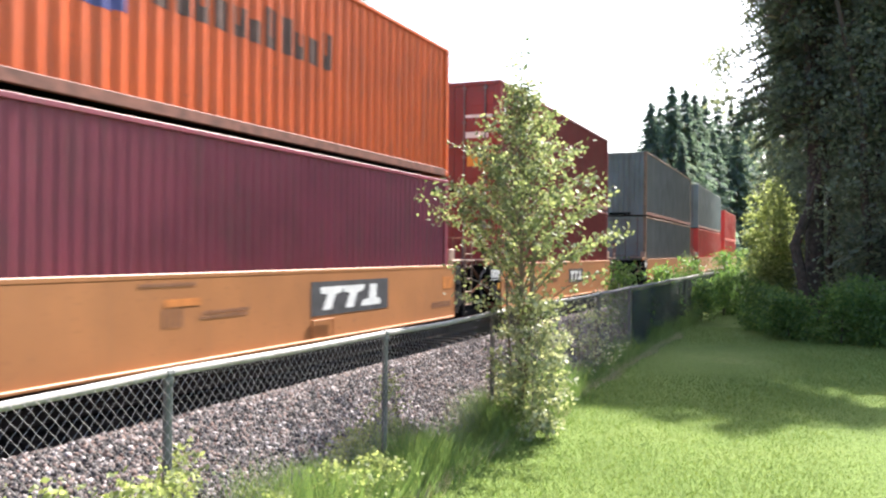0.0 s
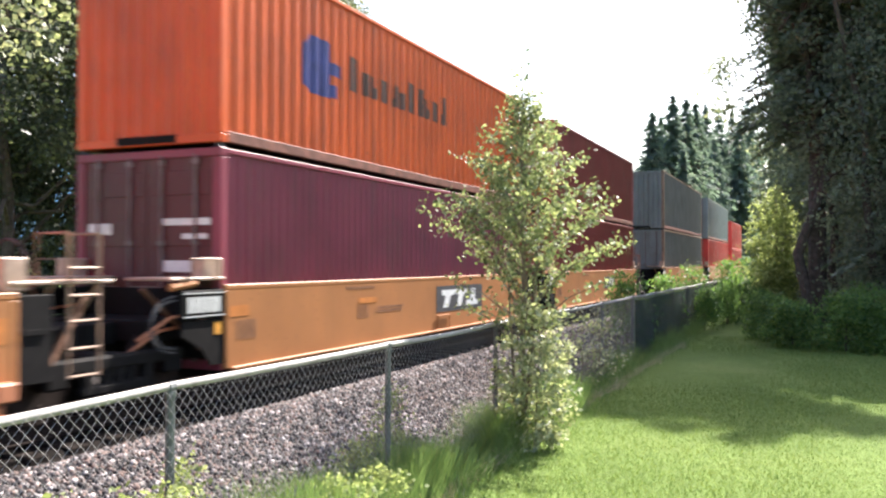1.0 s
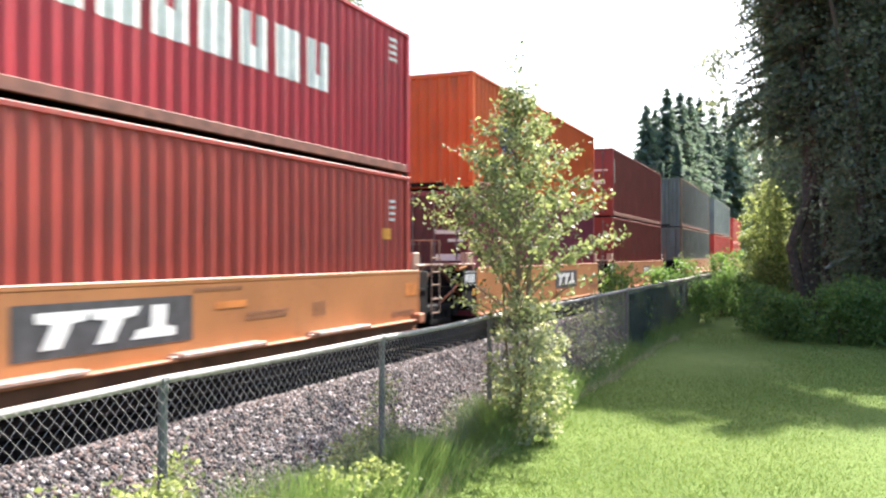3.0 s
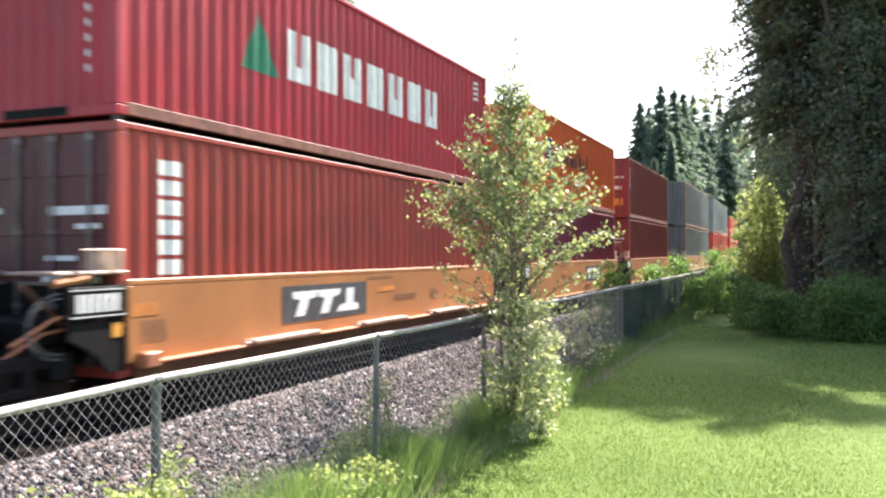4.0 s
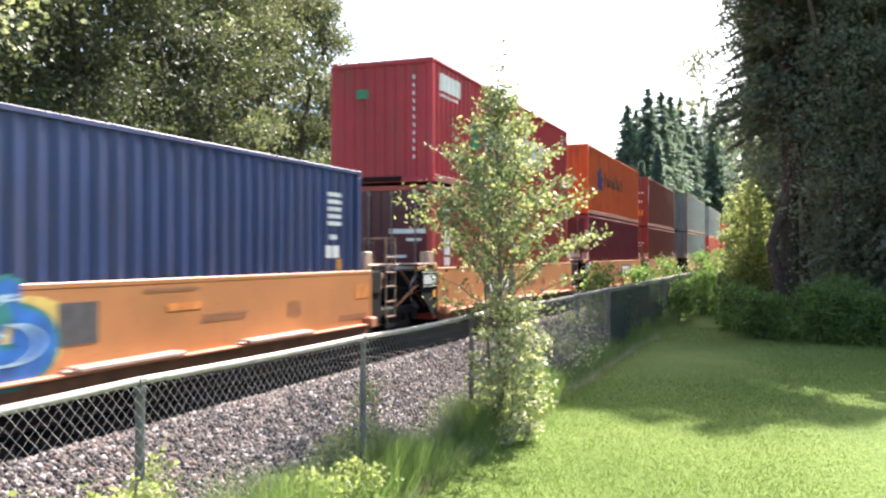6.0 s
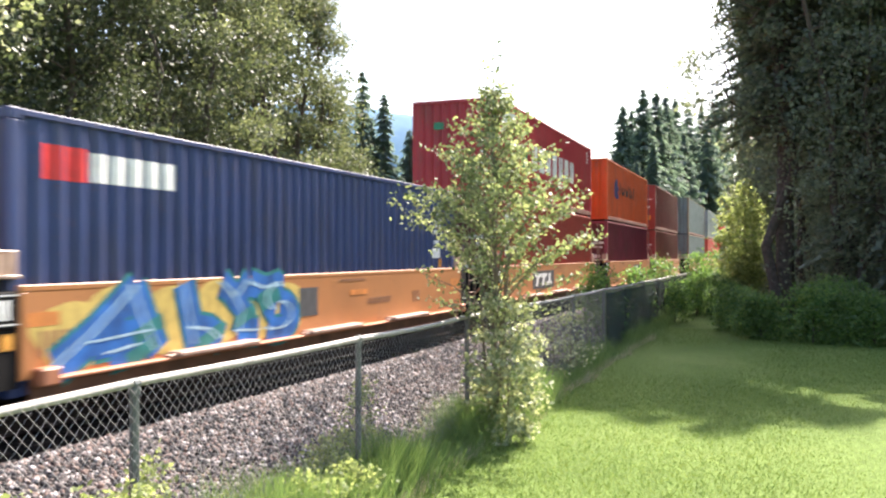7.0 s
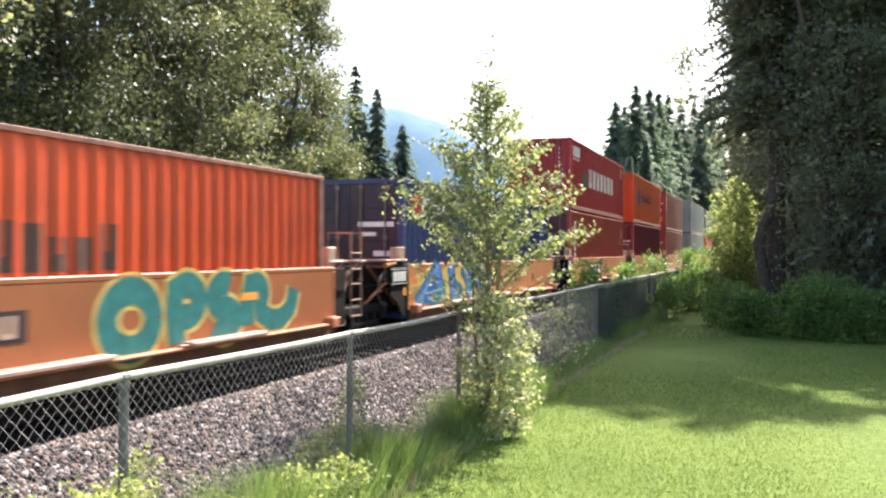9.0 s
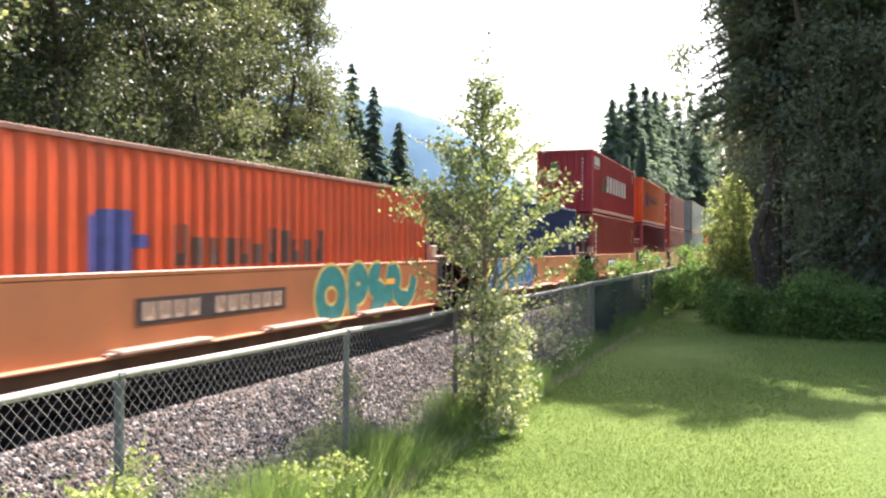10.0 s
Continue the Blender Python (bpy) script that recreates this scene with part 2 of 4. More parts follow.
    tagged(new("ground", mesh_of("ground", v, f, M_LAWN, True)), "sunlit mown green lawn running along a railway fence", "lawn", kind="structure")


def height(x, y):
    """The lawn is level; past the fence the ground dips slightly under the ballast."""
    z = -0.03 * math.sin(x * 0.7) * math.sin(y * 0.4) if x > -3.2 else 0.0
    return z - 0.12 if x < -4.2 else z


def bed_z(x):
    """Height of the ballast across the track: level under the rails, a low windrow along the shoulder, then a steep slope."""
    return float(np.interp(abs(x - TRACK_X), [0, 1.1, 1.45, 2.2, 2.72, 2.95, 4.25, 4.6], [0.40, 0.39, 0.24, 0.26, 0.73, 0.71, 0.02, -0.06]))


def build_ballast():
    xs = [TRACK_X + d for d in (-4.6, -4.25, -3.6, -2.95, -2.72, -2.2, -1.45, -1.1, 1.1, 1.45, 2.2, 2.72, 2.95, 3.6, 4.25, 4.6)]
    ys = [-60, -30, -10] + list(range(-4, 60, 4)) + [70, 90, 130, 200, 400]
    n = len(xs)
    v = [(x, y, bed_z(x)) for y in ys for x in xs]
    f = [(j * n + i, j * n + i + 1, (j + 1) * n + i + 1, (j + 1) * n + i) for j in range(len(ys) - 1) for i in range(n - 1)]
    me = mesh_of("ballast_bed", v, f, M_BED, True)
    me.materials.append(M_FOUL_SHADE)
    # the strip along the rails takes the bed colour with painted shade
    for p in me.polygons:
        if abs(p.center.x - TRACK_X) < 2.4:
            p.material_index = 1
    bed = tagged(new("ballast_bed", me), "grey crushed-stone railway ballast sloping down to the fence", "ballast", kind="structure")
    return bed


def stone_shape(rng):
    """A broken stone of 20 triangles."""
    tmp = bmesh.new()
    bmesh.ops.create_icosphere(tmp, subdivisions=1, radius=1.0)
    s = rng.uniform(0.6, 1.0, 3)
    co = np.array([v.co for v in tmp.verts]) * s * rng.uniform(0.78, 1.2, (12, 1))
    tri = np.array([[v.index for v in f.verts] for f in tmp.faces])
    tmp.free()
    return co, tri


def build_stones(bed):
    rng = np.random.default_rng(5)
    shapes = [stone_shape(rng) for _ in range(8)]
    meshes = [mesh_of("stone", co, tri, M_STONE) for co, tri in shapes]
    # the nearest three hundred are picked apart
    for i in range(300):
        x, y = rng.uniform(-5.2, -4.0), rng.uniform(3.0, 9.5)
        r = rng.uniform(0.016, 0.036)
        ob = new("stone", meshes[i % 8])
        ob.parent = bed
        ob.matrix_basis = Matrix.LocRotScale((x, y, bed_z(x) + r * 0.35), Euler(rng.uniform(0, 6.28, 3)), (r, r, r))
    cos, tris, base = [], [], 0
    spans = [(-5.72, -3.75, 1.5, 12.0, 34000, 0.014, 0.034), (-5.72, -3.75, 12.0, 24.0, 17000, 0.018, 0.038), (-5.72, -3.8, 24.0, 50.0, 8000, 0.025, 0.05)]
    for x0, x1, y0, y1, n, r0, r1 in spans:
        xs, ys, rs = rng.uniform(x0, x1, n), rng.uniform(y0, y1, n), rng.uniform(r0, r1, n)
        an = rng.uniform(0, 6.28, (n, 2))
        for i in range(n):
            co, tri = shapes[i % 8]
            c1, s1, c2, s2 = math.cos(an[i, 0]), math.sin(an[i, 0]), math.cos(an[i, 1]), math.sin(an[i, 1])
            rot = np.array([[c1, -s1, 0], [s1, c1, 0], [0, 0, 1]]) @ np.array([[1, 0, 0], [0, c2, -s2], [0, s2, c2]])
            cos.append(co @ rot.T * rs[i] + (xs[i], ys[i], bed_z(xs[i]) + rs[i] * 0.35))
            tris.append(tri + base)
            base += 12
    co, tri = np.concatenate(cos), np.concatenate(tris)
    me = bpy.data.meshes.new("loose_stones")
    me.vertices.add(len(co))
    me.vertices.foreach_set("co", co.astype(np.float32).ravel())
    me.loops.add(tri.size)
    me.loops.foreach_set("vertex_index", tri.astype(np.int32).ravel())
    me.polygons.add(len(tri))
    me.polygons.foreach_set("loop_start", np.arange(0, tri.size, 3, dtype=np.int32))
    me.materials.append(M_STONE)
    me.update(calc_edges=True)
    tagged(part("loose_stones", me, M_STONE, bed), kind="stuff")


def build_track():
    track = thing("railway_track", "steel rails on dark wooden sleepers in the ballast", "railway track", kind="structure")
    for sx in (-0.7175, 0.7175):
        prof = [(-0.075, -0.17), (0.075, -0.17), (0.075, -0.155), (0.012, -0.14), (0.012, -0.045), (0.036, -0.035), (0.036, 0.0), (-0.036, 0.0), (-0.036, -0.035), (-0.012, -0.045), (-0.012, -0.14), (-0.075, -0.155)]
        v, f = [], []
        for y in (-60.0, 300.0):
            v += [(TRACK_X + sx + a, y, RAIL_Z + b) for a, b in prof]
        n = len(prof)
        f = [(i, (i + 1) % n, n + (i + 1) % n, n + i) for i in range(n)] + [tuple(range(n))[::-1], tuple(range(n, 2 * n))]
        part("rail", mesh_of("rail", v, f, M_STEEL), M_STEEL, track)
    tie = bpy.data.meshes.new("sleeper")
    bm = boxed((-1.22, 1.22, -0.115, 0.115, -0.17, 0.03), r=0.015)
    bm.to_mesh(tie)
    bm.free()
    tie.materials.append(M_TIE)
    for i in range(120):
        ob = part("sleeper", tie, M_TIE, track)
        ob.location = (TRACK_X, -4 + i * 0.51, RAIL_Z - 0.235)


# ---- chain-link fence ----
POST_Y0, BAY = 4.34, 3.06
RAIL_TOP = 1.51


def build_fence():
    first, last = -2, 14
    fence = thing("chain_link_fence", "galvanised chain-link fence with a round top rail beside the tracks", "fence", kind="")
    post = bpy.data.meshes.new("post")
    bm = tubes([[(0, 0, -0.1), (0, 0, RAIL_TOP - 0.03)]], 0.030, 10)
    tube(bm, [(0, 0, RAIL_TOP - 0.07), (0, 0, RAIL_TOP - 0.025)], 0.037, 10)
    tube(bm, [(0, -0.028, RAIL_TOP), (0, 0.028, RAIL_TOP)], 0.033, 10)
    bm.to_mesh(post)
    bm.free()
    post.materials.append(M_POST)
    for k in range(first, last + 1):
        part("post", post, M_POST, fence).location = (FENCE_X, POST_Y0 + k * BAY, 0)
    pts = []
    for k in range(first * 4, last * 4 + 1):
        y = POST_Y0 + k * BAY / 4
        pts.append((FENCE_X, y, RAIL_TOP - 0.012 * abs(math.sin(k * math.pi / 4)) - 0.006 * math.sin(y * 0.9)))
    part("top_rail", tubes([pts], 0.0265, 10), M_GALV, fence, "round galvanised top rail")
    # one bay of woven wire: zigzag strands that hook into one another
    step = BAY / 76
    v, f = [], []
    nz = 36
    for w in range(76):
        ring = []
        for j in range(nz):
            y = w * step + (step if (j + w) % 2 else 0.0)
            z = RAIL_TOP - 0.015 - j * 0.0415
            dx = 0.003 if j % 2 else -0.003
            b = len(v)
            v += [(dx, y, z + 0.0022), (dx + 0.0021, y - 0.0011, z - 0.0012), (dx - 0.0021, y + 0.0011, z - 0.0012)]
            ring.append(b)
        for a, b in zip(ring, ring[1:]):
            for k in range(3):
                f.append((a + k, a + (k + 1) % 3, b + (k + 1) % 3, b + k))
    wire = mesh_of("wire_mesh", v, f, M_WIRE)
    for k in range(first, last):
        tagged(part("wire_mesh", wire, M_WIRE, fence), kind="stuff").location = (FENCE_X + 0.034, POST_Y0 + k * BAY, 0)
    return fence


# ---- containers ----
def corrugation(y0, y1, pitch=0.28, depth=0.036, flat=0.10):
    """Profile points (y, depth inwards) of a trapezoid-ribbed steel wall."""
    n = max(1, round((y1 - y0) / pitch))
    p = (y1 - y0) / n
    slope = 0.068 * p / 0.28
    out_w = p - 2 * slope - flat
    pts = []
    for i in range(n):
        a = y0 + i * p
        pts += [(a, 0.0), (a + out_w, 0.0), (a + out_w + slope, depth), (a + out_w + slope + flat, depth)]
    pts.append((y1, 0.0))
    return pts


def ribbed_wall(pts, z0, z1, thick=0.03, place=None):
    """A ribbed wall with thickness. place maps (along, inwards, z) to a point."""
    back = max(d for _, d in pts) + thick
    v, f = [], []
    for a, d in pts:
        v += [place(a, d, z0), place(a, d, z1), place(a, back, z0), place(a, back, z1)]
    for i in range(len(pts) - 1):
        a, b = i * 4, i * 4 + 4
        f += [(a, b, b + 1, a + 1), (a + 2, a + 3, b + 3, b + 2), (a + 1, b + 1, b + 3, a + 3), (a, a + 2, b + 2, b)]
    e = (len(pts) - 1) * 4
    f += [(0, 1, 3, 2), (e, e + 2, e + 3, e + 1)]
    bm = bmesh.new()
    vs = [bm.verts.new(p) for p in v]
    for q in f:
        bm.faces.new([vs[i] for i in q])
    return bm


HALF_W = 1.219


def profile_depth(pts, y):
    for (a, d), (b, e) in zip(pts, pts[1:]):
        if a <= y <= b:
            return d + (e - d) * (y - a) / max(b - a, 1e-6)
    return 0.0


def wall_paint(pts, shapes, proud=0.004):
    """Flat painted shapes that follow the ribs of the +x wall: each a polygon of (y, z) given as columns (y, z_low, z_high)."""
    bm = bmesh.new()
    for cols in shapes:
        ys = sorted({c[0] for c in cols} | {a for a, _ in pts if cols[0][0] < a < cols[-1][0]})
        row = []
        for y in ys:
            lo = np.interp(y, [c[0] for c in cols], [c[1] for c in cols])
            hi = np.interp(y, [c[0] for c in cols], [c[2] for c in cols])
            x = HALF_W - 0.012 - profile_depth(pts, y) + proud
            row.append((bm.verts.new((x, y, lo)), bm.verts.new((x, y, hi))))
        for (a, b), (c, d) in zip(row, row[1:]):
            bm.faces.new((a, c, d, b))
    return bm


def bar(y0, y1, z0, z1):
    return [(y0, z0, z1), (y1, z0, z1)]


def container(label, mat, length=12.192, high=2.591, doors=True, pitch=0.28, rail_mat=None, marks=(), stacked=False, door_mat=None):
    """An ISO shipping container; its rear (-y) end has doors or a plain ribbed wall."""
    c = thing("shipping_container", label, "shipping container", "containers on the train")
    hl = length / 2
    rail_mat = rail_mat or mat
    door_mat = door_mat or mat
    pts = corrugation(-hl + 0.10, hl - 0.10, pitch)
    for s, nm in ((1, "side_wall"), (-1, "side_wall")):
        part(nm, ribbed_wall(pts, 0.15, high - 0.07, place=lambda a, d, z, s=s: (s * (HALF_W - 0.012 - d), a, z)), mat, c)
    epts = corrugation(-1.10, 1.10, 0.25, 0.045)
    part("front_wall", ribbed_wall(epts, 0.12, high - 0.10, place=lambda a, d, z: (a, hl - 0.01 - d, z)), mat, c)
    if doors:
        for s in (-1, 1):
            x0, x1 = sorted((s * 0.006, s * 1.10))
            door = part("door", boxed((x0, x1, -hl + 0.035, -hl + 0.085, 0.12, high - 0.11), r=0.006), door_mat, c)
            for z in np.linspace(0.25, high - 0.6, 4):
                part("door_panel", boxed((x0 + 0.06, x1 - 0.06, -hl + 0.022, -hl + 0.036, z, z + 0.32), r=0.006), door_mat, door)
            for k in (0.27, 0.82):
                x = s * k
                bm = tubes([[(x, -hl - 0.005, 0.10), (x, -hl - 0.005, high - 0.08)]], 0.020, 8)
                for z in (0.16, 0.75, 1.6, high - 0.2):
                    box(bm, x - 0.05, x + 0.05, -hl - 0.02, -hl + 0.03, z, z + 0.06)
                box(bm, min(x, x - s * 0.35), max(x, x - s * 0.35), -hl - 0.025, -hl - 0.008, 1.02, 1.06)
                part("lock_rod", bm, M_ROD, door)
    else:
        part("rear_wall", ribbed_wall(epts, 0.12, high - 0.10, place=lambda a, d, z: (a, -hl + 0.01 + d, z)), mat, c)
        # flat black plate that paints the shade of the tunnel notch
        part("tunnel_shade_plate", boxed((-0.5, 0.5, -hl - 0.001, -hl + 0.03, 0.02, 0.13)), M_BLACK, c)
    part("roof", ribbed_wall(corrugation(-hl + 0.1, hl - 0.1, 0.28, 0.02), -1.16, 1.16, place=lambda a, d, z: (z, a, high - 0.012 - d)), mat, c)
    part("floor", boxed((-1.15, 1.15, -hl + 0.1, hl - 0.1, 0.10, 0.15)), M_BLACK, c)
    for s in (-1, 1):
        x0, x1 = sorted((s * (HALF_W - 0.07), s * HALF_W))
        part("bottom_rail", boxed((x0, x1, -hl + 0.16, hl - 0.16, 0.01, 0.155), r=0.008), M_RUSTY if stacked else mat, c)
        part("top_rail", boxed((x0, x1, -hl + 0.16, hl - 0.16, high - 0.075, high - 0.008), r=0.008), rail_mat, c)
        for e in (-1, 1):
            y0, y1 = sorted((e * hl, e * (hl - 0.16)))
            p0, p1 = sorted((s * (HALF_W - 0.14), s * (HALF_W - 0.002)))
            part("corner_post", boxed((p0, p1, y0 + 0.004, y1 - 0.004, 0.118, high - 0.118), r=0.012), rail_mat, c)
            for z0 in (0.0, high - 0.118):
                q0, q1 = sorted((s * (HALF_W - 0.162), s * HALF_W))
                bm = boxed((q0, q1, y0, y0 + (y1 - y0) * 1.0, z0, z0 + 0.118), r=0.012)
                ym = (y0 + y1) / 2
                box(bm, *sorted((s * HALF_W, s * (HALF_W + 0.002))), ym - 0.04, ym + 0.04, z0 + 0.035, z0 + 0.083)
                part("corner_casting", bm, M_DGREY if high > 5 else rail_mat, c)
    for s in ((-1, 1) if stacked else ()):
        for e in (-1, 1):
            part("interbox_connector", boxed((s * 1.14 - 0.05, s * 1.14 + 0.05, e * (hl - 0.09) - 0.05, e * (hl - 0.09) + 0.05, -0.066, 0.004), r=0.01), M_DGREY, c)
    for e in (-1, 1):
        y0, y1 = sorted((e * hl, e * (hl - 0.10)))
        part("header", boxed((-1.06, 1.06, y0 + 0.003, y1, high - 0.112, high - 0.004), r=0.008), mat, c)
        part("end_sill", boxed((-1.06, 1.06, y0 + 0.003, y1, 0.004, 0.118), r=0.008), mat, c)
    for nm, shapes, ink, note in marks:
        for shape in shapes:
            part(nm, wall_paint(pts, [shape]), ink, c, note)
    return c


def end_marks(c, length, rows, ink=None):
    """Small unreadable writing on the rear end: bars (x0, x1, z0, z1)."""
    hl = length / 2
    for x0, x1, z0, z1 in rows:
        part("writing", boxed((x0, x1, -hl + 0.010, -hl + 0.022, z0, z1)), ink or M_WHITE, c, "white stencilled writing")


def word(y0, width, z0, tall, n, gap=0.22, tops=None):
    """A row of plain blocks, one a letter."""
    p = width / n
    out = []
    for i in range(n):
        k = (tops[i] if tops else 1.0)
        a, b = y0 + i * p, y0 + (i + 1) * p - p * gap
        m = (b - a) * 0.36
        lo, hi = z0, z0 + tall * k
        if p < 0.3 or i % 2:
            out.append(bar(a, b, lo, hi))
        else:
            out += [bar(a, a + m, lo, hi), bar(b - m, b, lo, hi), bar(a + m, b - m, lo, lo + (hi - lo) * (0.3 + 0.1 * (i % 3)))]
    return out


# ---- well cars ----
def strokes(path, width, x):
    """A flat painted ribbon of rounded strokes on the plane at x; path of (y, z)."""
    bm = bmesh.new()
    pts = [Vector((p[0], p[1])) for p in path]
    row = []
    for i, p in enumerate(pts):
        d = (pts[min(i + 1, len(pts) - 1)] - pts[max(i - 1, 0)]).normalized()
        n = Vector((-d.y, d.x)) * width / 2
        row.append((bm.verts.new((x, p.x + n.x, p.y + n.y)), bm.verts.new((x, p.x - n.x, p.y - n.y))))
    for (a, b), (c, d) in zip(row, row[1:]):
        bm.faces.new((a, b, d, c))
    return bm


def arc(cy, cz, ry, rz, a0, a1, n=22):
    return [(cy + ry * math.cos(radians(a0 + (a1 - a0) * i / n)), cz + rz * math.sin(radians(a0 + (a1 - a0) * i / n))) for i in range(n + 1)]


SILL_X = 1.30
WHEELS = []


def well_car(label, length=12.38, ledge=True, mat=None, steps=(-3.2, -0.07, 2.95)):
    """One unit of an articulated well car, seen from its axis over the rails."""
    mat = mat or M_YELLOW
    car = thing("well_car", label, "railway car", "units of the train")
    hl = length / 2
    low = 0.47 if ledge else 0.33
    for s in (1, -1):
        bm = bmesh.new()
        x0, x1 = sorted((s * (SILL_X - 0.035), s * SILL_X))
        box(bm, x0, x1, -hl, hl, low, SILL_TOP - 0.07)
        t0, t1 = sorted((s * (SILL_X - 0.06), s * (SILL_X + 0.003)))
        soft_box(bm, t0, t1, -hl, hl, SILL_TOP - 0.07, SILL_TOP, 0.012)
        for y in np.linspace(-hl + 0.02, hl - 0.08, 2):
            p0, p1 = sorted((s * (SILL_X - 0.03), s * (SILL_X + 0.006)))
            soft_box(bm, p0, p1, y, y + 0.06, low, SILL_TOP - 0.075, 0.008)
        sill = part("side_sill", bm, mat, car)
        if ledge:
            bm = bmesh.new()
            l0, l1 = sorted((s * (SILL_X - 0.04), s * (SILL_X + 0.13)))
            soft_box(bm, l0, l1, -hl + 0.15, hl - 0.15, 0.44, 0.475, 0.008)
            part("lower_web", boxed((*sorted((s * (SILL_X - 0.06), s * (SILL_X - 0.02))), -hl + 0.15, hl - 0.15, 0.272, 0.438)), M_WEB, car, "grimy brown web under the side")
            part("lower_lip", boxed((*sorted((s * (SILL_X - 0.06), s * (SILL_X + 0.04))), -hl + 0.15, hl - 0.15, 0.235, 0.27), r=0.008), M_LEDGE, car, "rusty bottom lip")
            for e in (-1, 1):
                y = e * (hl - 0.25)
                soft_box(bm, *sorted((s * SILL_X, s * (SILL_X + 0.17))), y - 0.12, y + 0.12, 0.40, 0.58, 0.02)
            part("bottom_chord", bm, M_LEDGE, car, "worn rusty orange bottom chord")
            for y in steps:
                bm = boxed((*sorted((s * (SILL_X + 0.002), s * (SILL_X + 0.22))), y - 0.84, y + 0.84, 0.478, 0.535), r=0.012)
                for e in (-0.90, 0.88):
                    soft_box(bm, *sorted((s * (SILL_X + 0.03), s * (SILL_X + 0.14))), y + e - 0.05, y + e + 0.07, 0.478, 0.51, 0.01)
                part("step_plate", bm, M_PLATE, sill, "rusty pinkish steel step plate")
        else:
            bm = boxed((*sorted((s * (SILL_X - 0.05), s * (SILL_X + 0.05))), -hl + 0.1, hl - 0.1, 0.30, 0.345), r=0.01)
            part("bottom_chord", bm, mat, car)
            bm = tubes([[(s * (SILL_X + 0.03), 0.5, 0.36), (s * (SILL_X + 0.03), 0.5, 0.62), (s * (SILL_X + 0.03), 1.1, 0.62), (s * (SILL_X + 0.03), 1.1, 0.36)]], 0.016)
            part("step", bm, mat, sill)
    for y in np.linspace(-hl + 0.4, hl - 0.4, 7):
        part("floor_beam", boxed((-SILL_X + 0.03, SILL_X - 0.03, y - 0.12, y + 0.12, 0.20, FLOOR_Z), r=0.01), M_BLACK, car)
    # front end: black end panel, platform, ladder
    y0 = hl
    part("end_bulkhead", boxed((-1.24, 1.24, y0, y0 + 0.06, 0.45, SILL_TOP - 0.05), r=0.015), M_BLACK, car)
    part("end_platform", boxed((-0.9, 0.9, y0 + 0.06, y0 + 0.9, 0.72, 0.98), r=0.015), M_BLACK, car)
    part("draft_sill", boxed((-0.35, 0.35, y0 + 0.9, y0 + 1.7, 0.68, 0.95), r=0.015), M_BLACK, car)
    for s in (-1, 1):
        x = s * (SILL_X - 0.02)
        p = boxed((*sorted((x - s * 0.04, x)), y0 + 0.002, y0 + 0.42, 0.50, SILL_TOP - 0.03), r=0.012)
        box(p, *sorted((x, x + s * 0.02)), y0 + 0.05, y0 + 0.36, 0.98, 1.03)
        part("end_panel", p, M_BLACK, car)
        tall = SILL_TOP + 0.60
        paths = [[(x, y0 + k, 0.50), (x, y0 + k, tall)] for k in (0.62, 1.02)]
        paths += [[(x, y0 + 0.62, z), (x, y0 + 1.02, z)] for z in (0.52, 0.80, 1.08, 1.34, 1.62)]
        for k, path in enumerate(paths):
            part("ladder_stile" if k < 2 else "ladder_rung", tubes([path], 0.017), M_TAN, car, "pale worn steel")
        for k in (0.62, 1.02):
            part("grab_bar", tubes([[(x, y0 + k, tall - 0.02), (x - s * 0.45, y0 + k, tall - 0.02), (x - s * 0.45, y0 + k, 1.5)]], 0.017), M_TAN, car)
        bm = boxed((*sorted((x - s * 0.02, x - s * 0.75)), y0 - 0.05, y0 + 1.25, SILL_TOP + 0.06, SILL_TOP + 0.10), r=0.01)
        for k in (0.1, 0.5, 1.1):
            tube(bm, [(x - s * 0.1, y0 + k, SILL_TOP + 0.06), (x - s * 0.5, y0 + k + 0.1, 1.05)], 0.02)
        part("walkway", bm, M_STEP, car, "worn steel end walkway")
        part("bracket", boxed((*sorted((x - s * 0.05, x - s * 0.20)), y0 - 0.12, y0 + 0.16, SILL_TOP + 0.0, SILL_TOP + 0.33), r=0.015), M_STEP, car, "pale corner guide")
        # rear end: number board, grey skirt with a slanted cut, hoses
        yr = -hl
        bm = boxed((*sorted((x - s * 0.05, x + s * 0.02)), yr - 0.82, yr - 0.002, SILL_TOP - 0.42, SILL_TOP - 0.06), r=0.015)
        board = part("number_board", bm, M_BLACK, car, "black board with white figures")
        for i in range(6):
            a = yr - 0.72 + i * 0.105
            part("figure", boxed((*sorted((x + s * 0.02, x + s * 0.026)), a, a + 0.07, SILL_TOP - 0.33, SILL_TOP - 0.14)), M_WHITE, board, "white bar of a running number")
        for z in (SILL_TOP - 0.10, SILL_TOP - 0.38):
            part("border_line", boxed((*sorted((x + s * 0.02, x + s * 0.025)), yr - 0.80, yr - 0.03, z, z + 0.012)), M_WHITE, board)
        sk = bmesh.new()
        pl = [(yr - 0.002, 0.40), (yr - 0.002, SILL_TOP - 0.43), (yr - 0.80, SILL_TOP - 0.43), (yr - 0.80, SILL_TOP - 0.60), (yr - 0.45, 0.62), (yr - 0.25, 0.40)]
        f1 = [sk.verts.new((x, *q)) for q in pl]
        f2 = [sk.verts.new((x - s * 0.04, *q)) for q in pl]
        sk.faces.new(f1)
        sk.faces.new(f2[::-1])
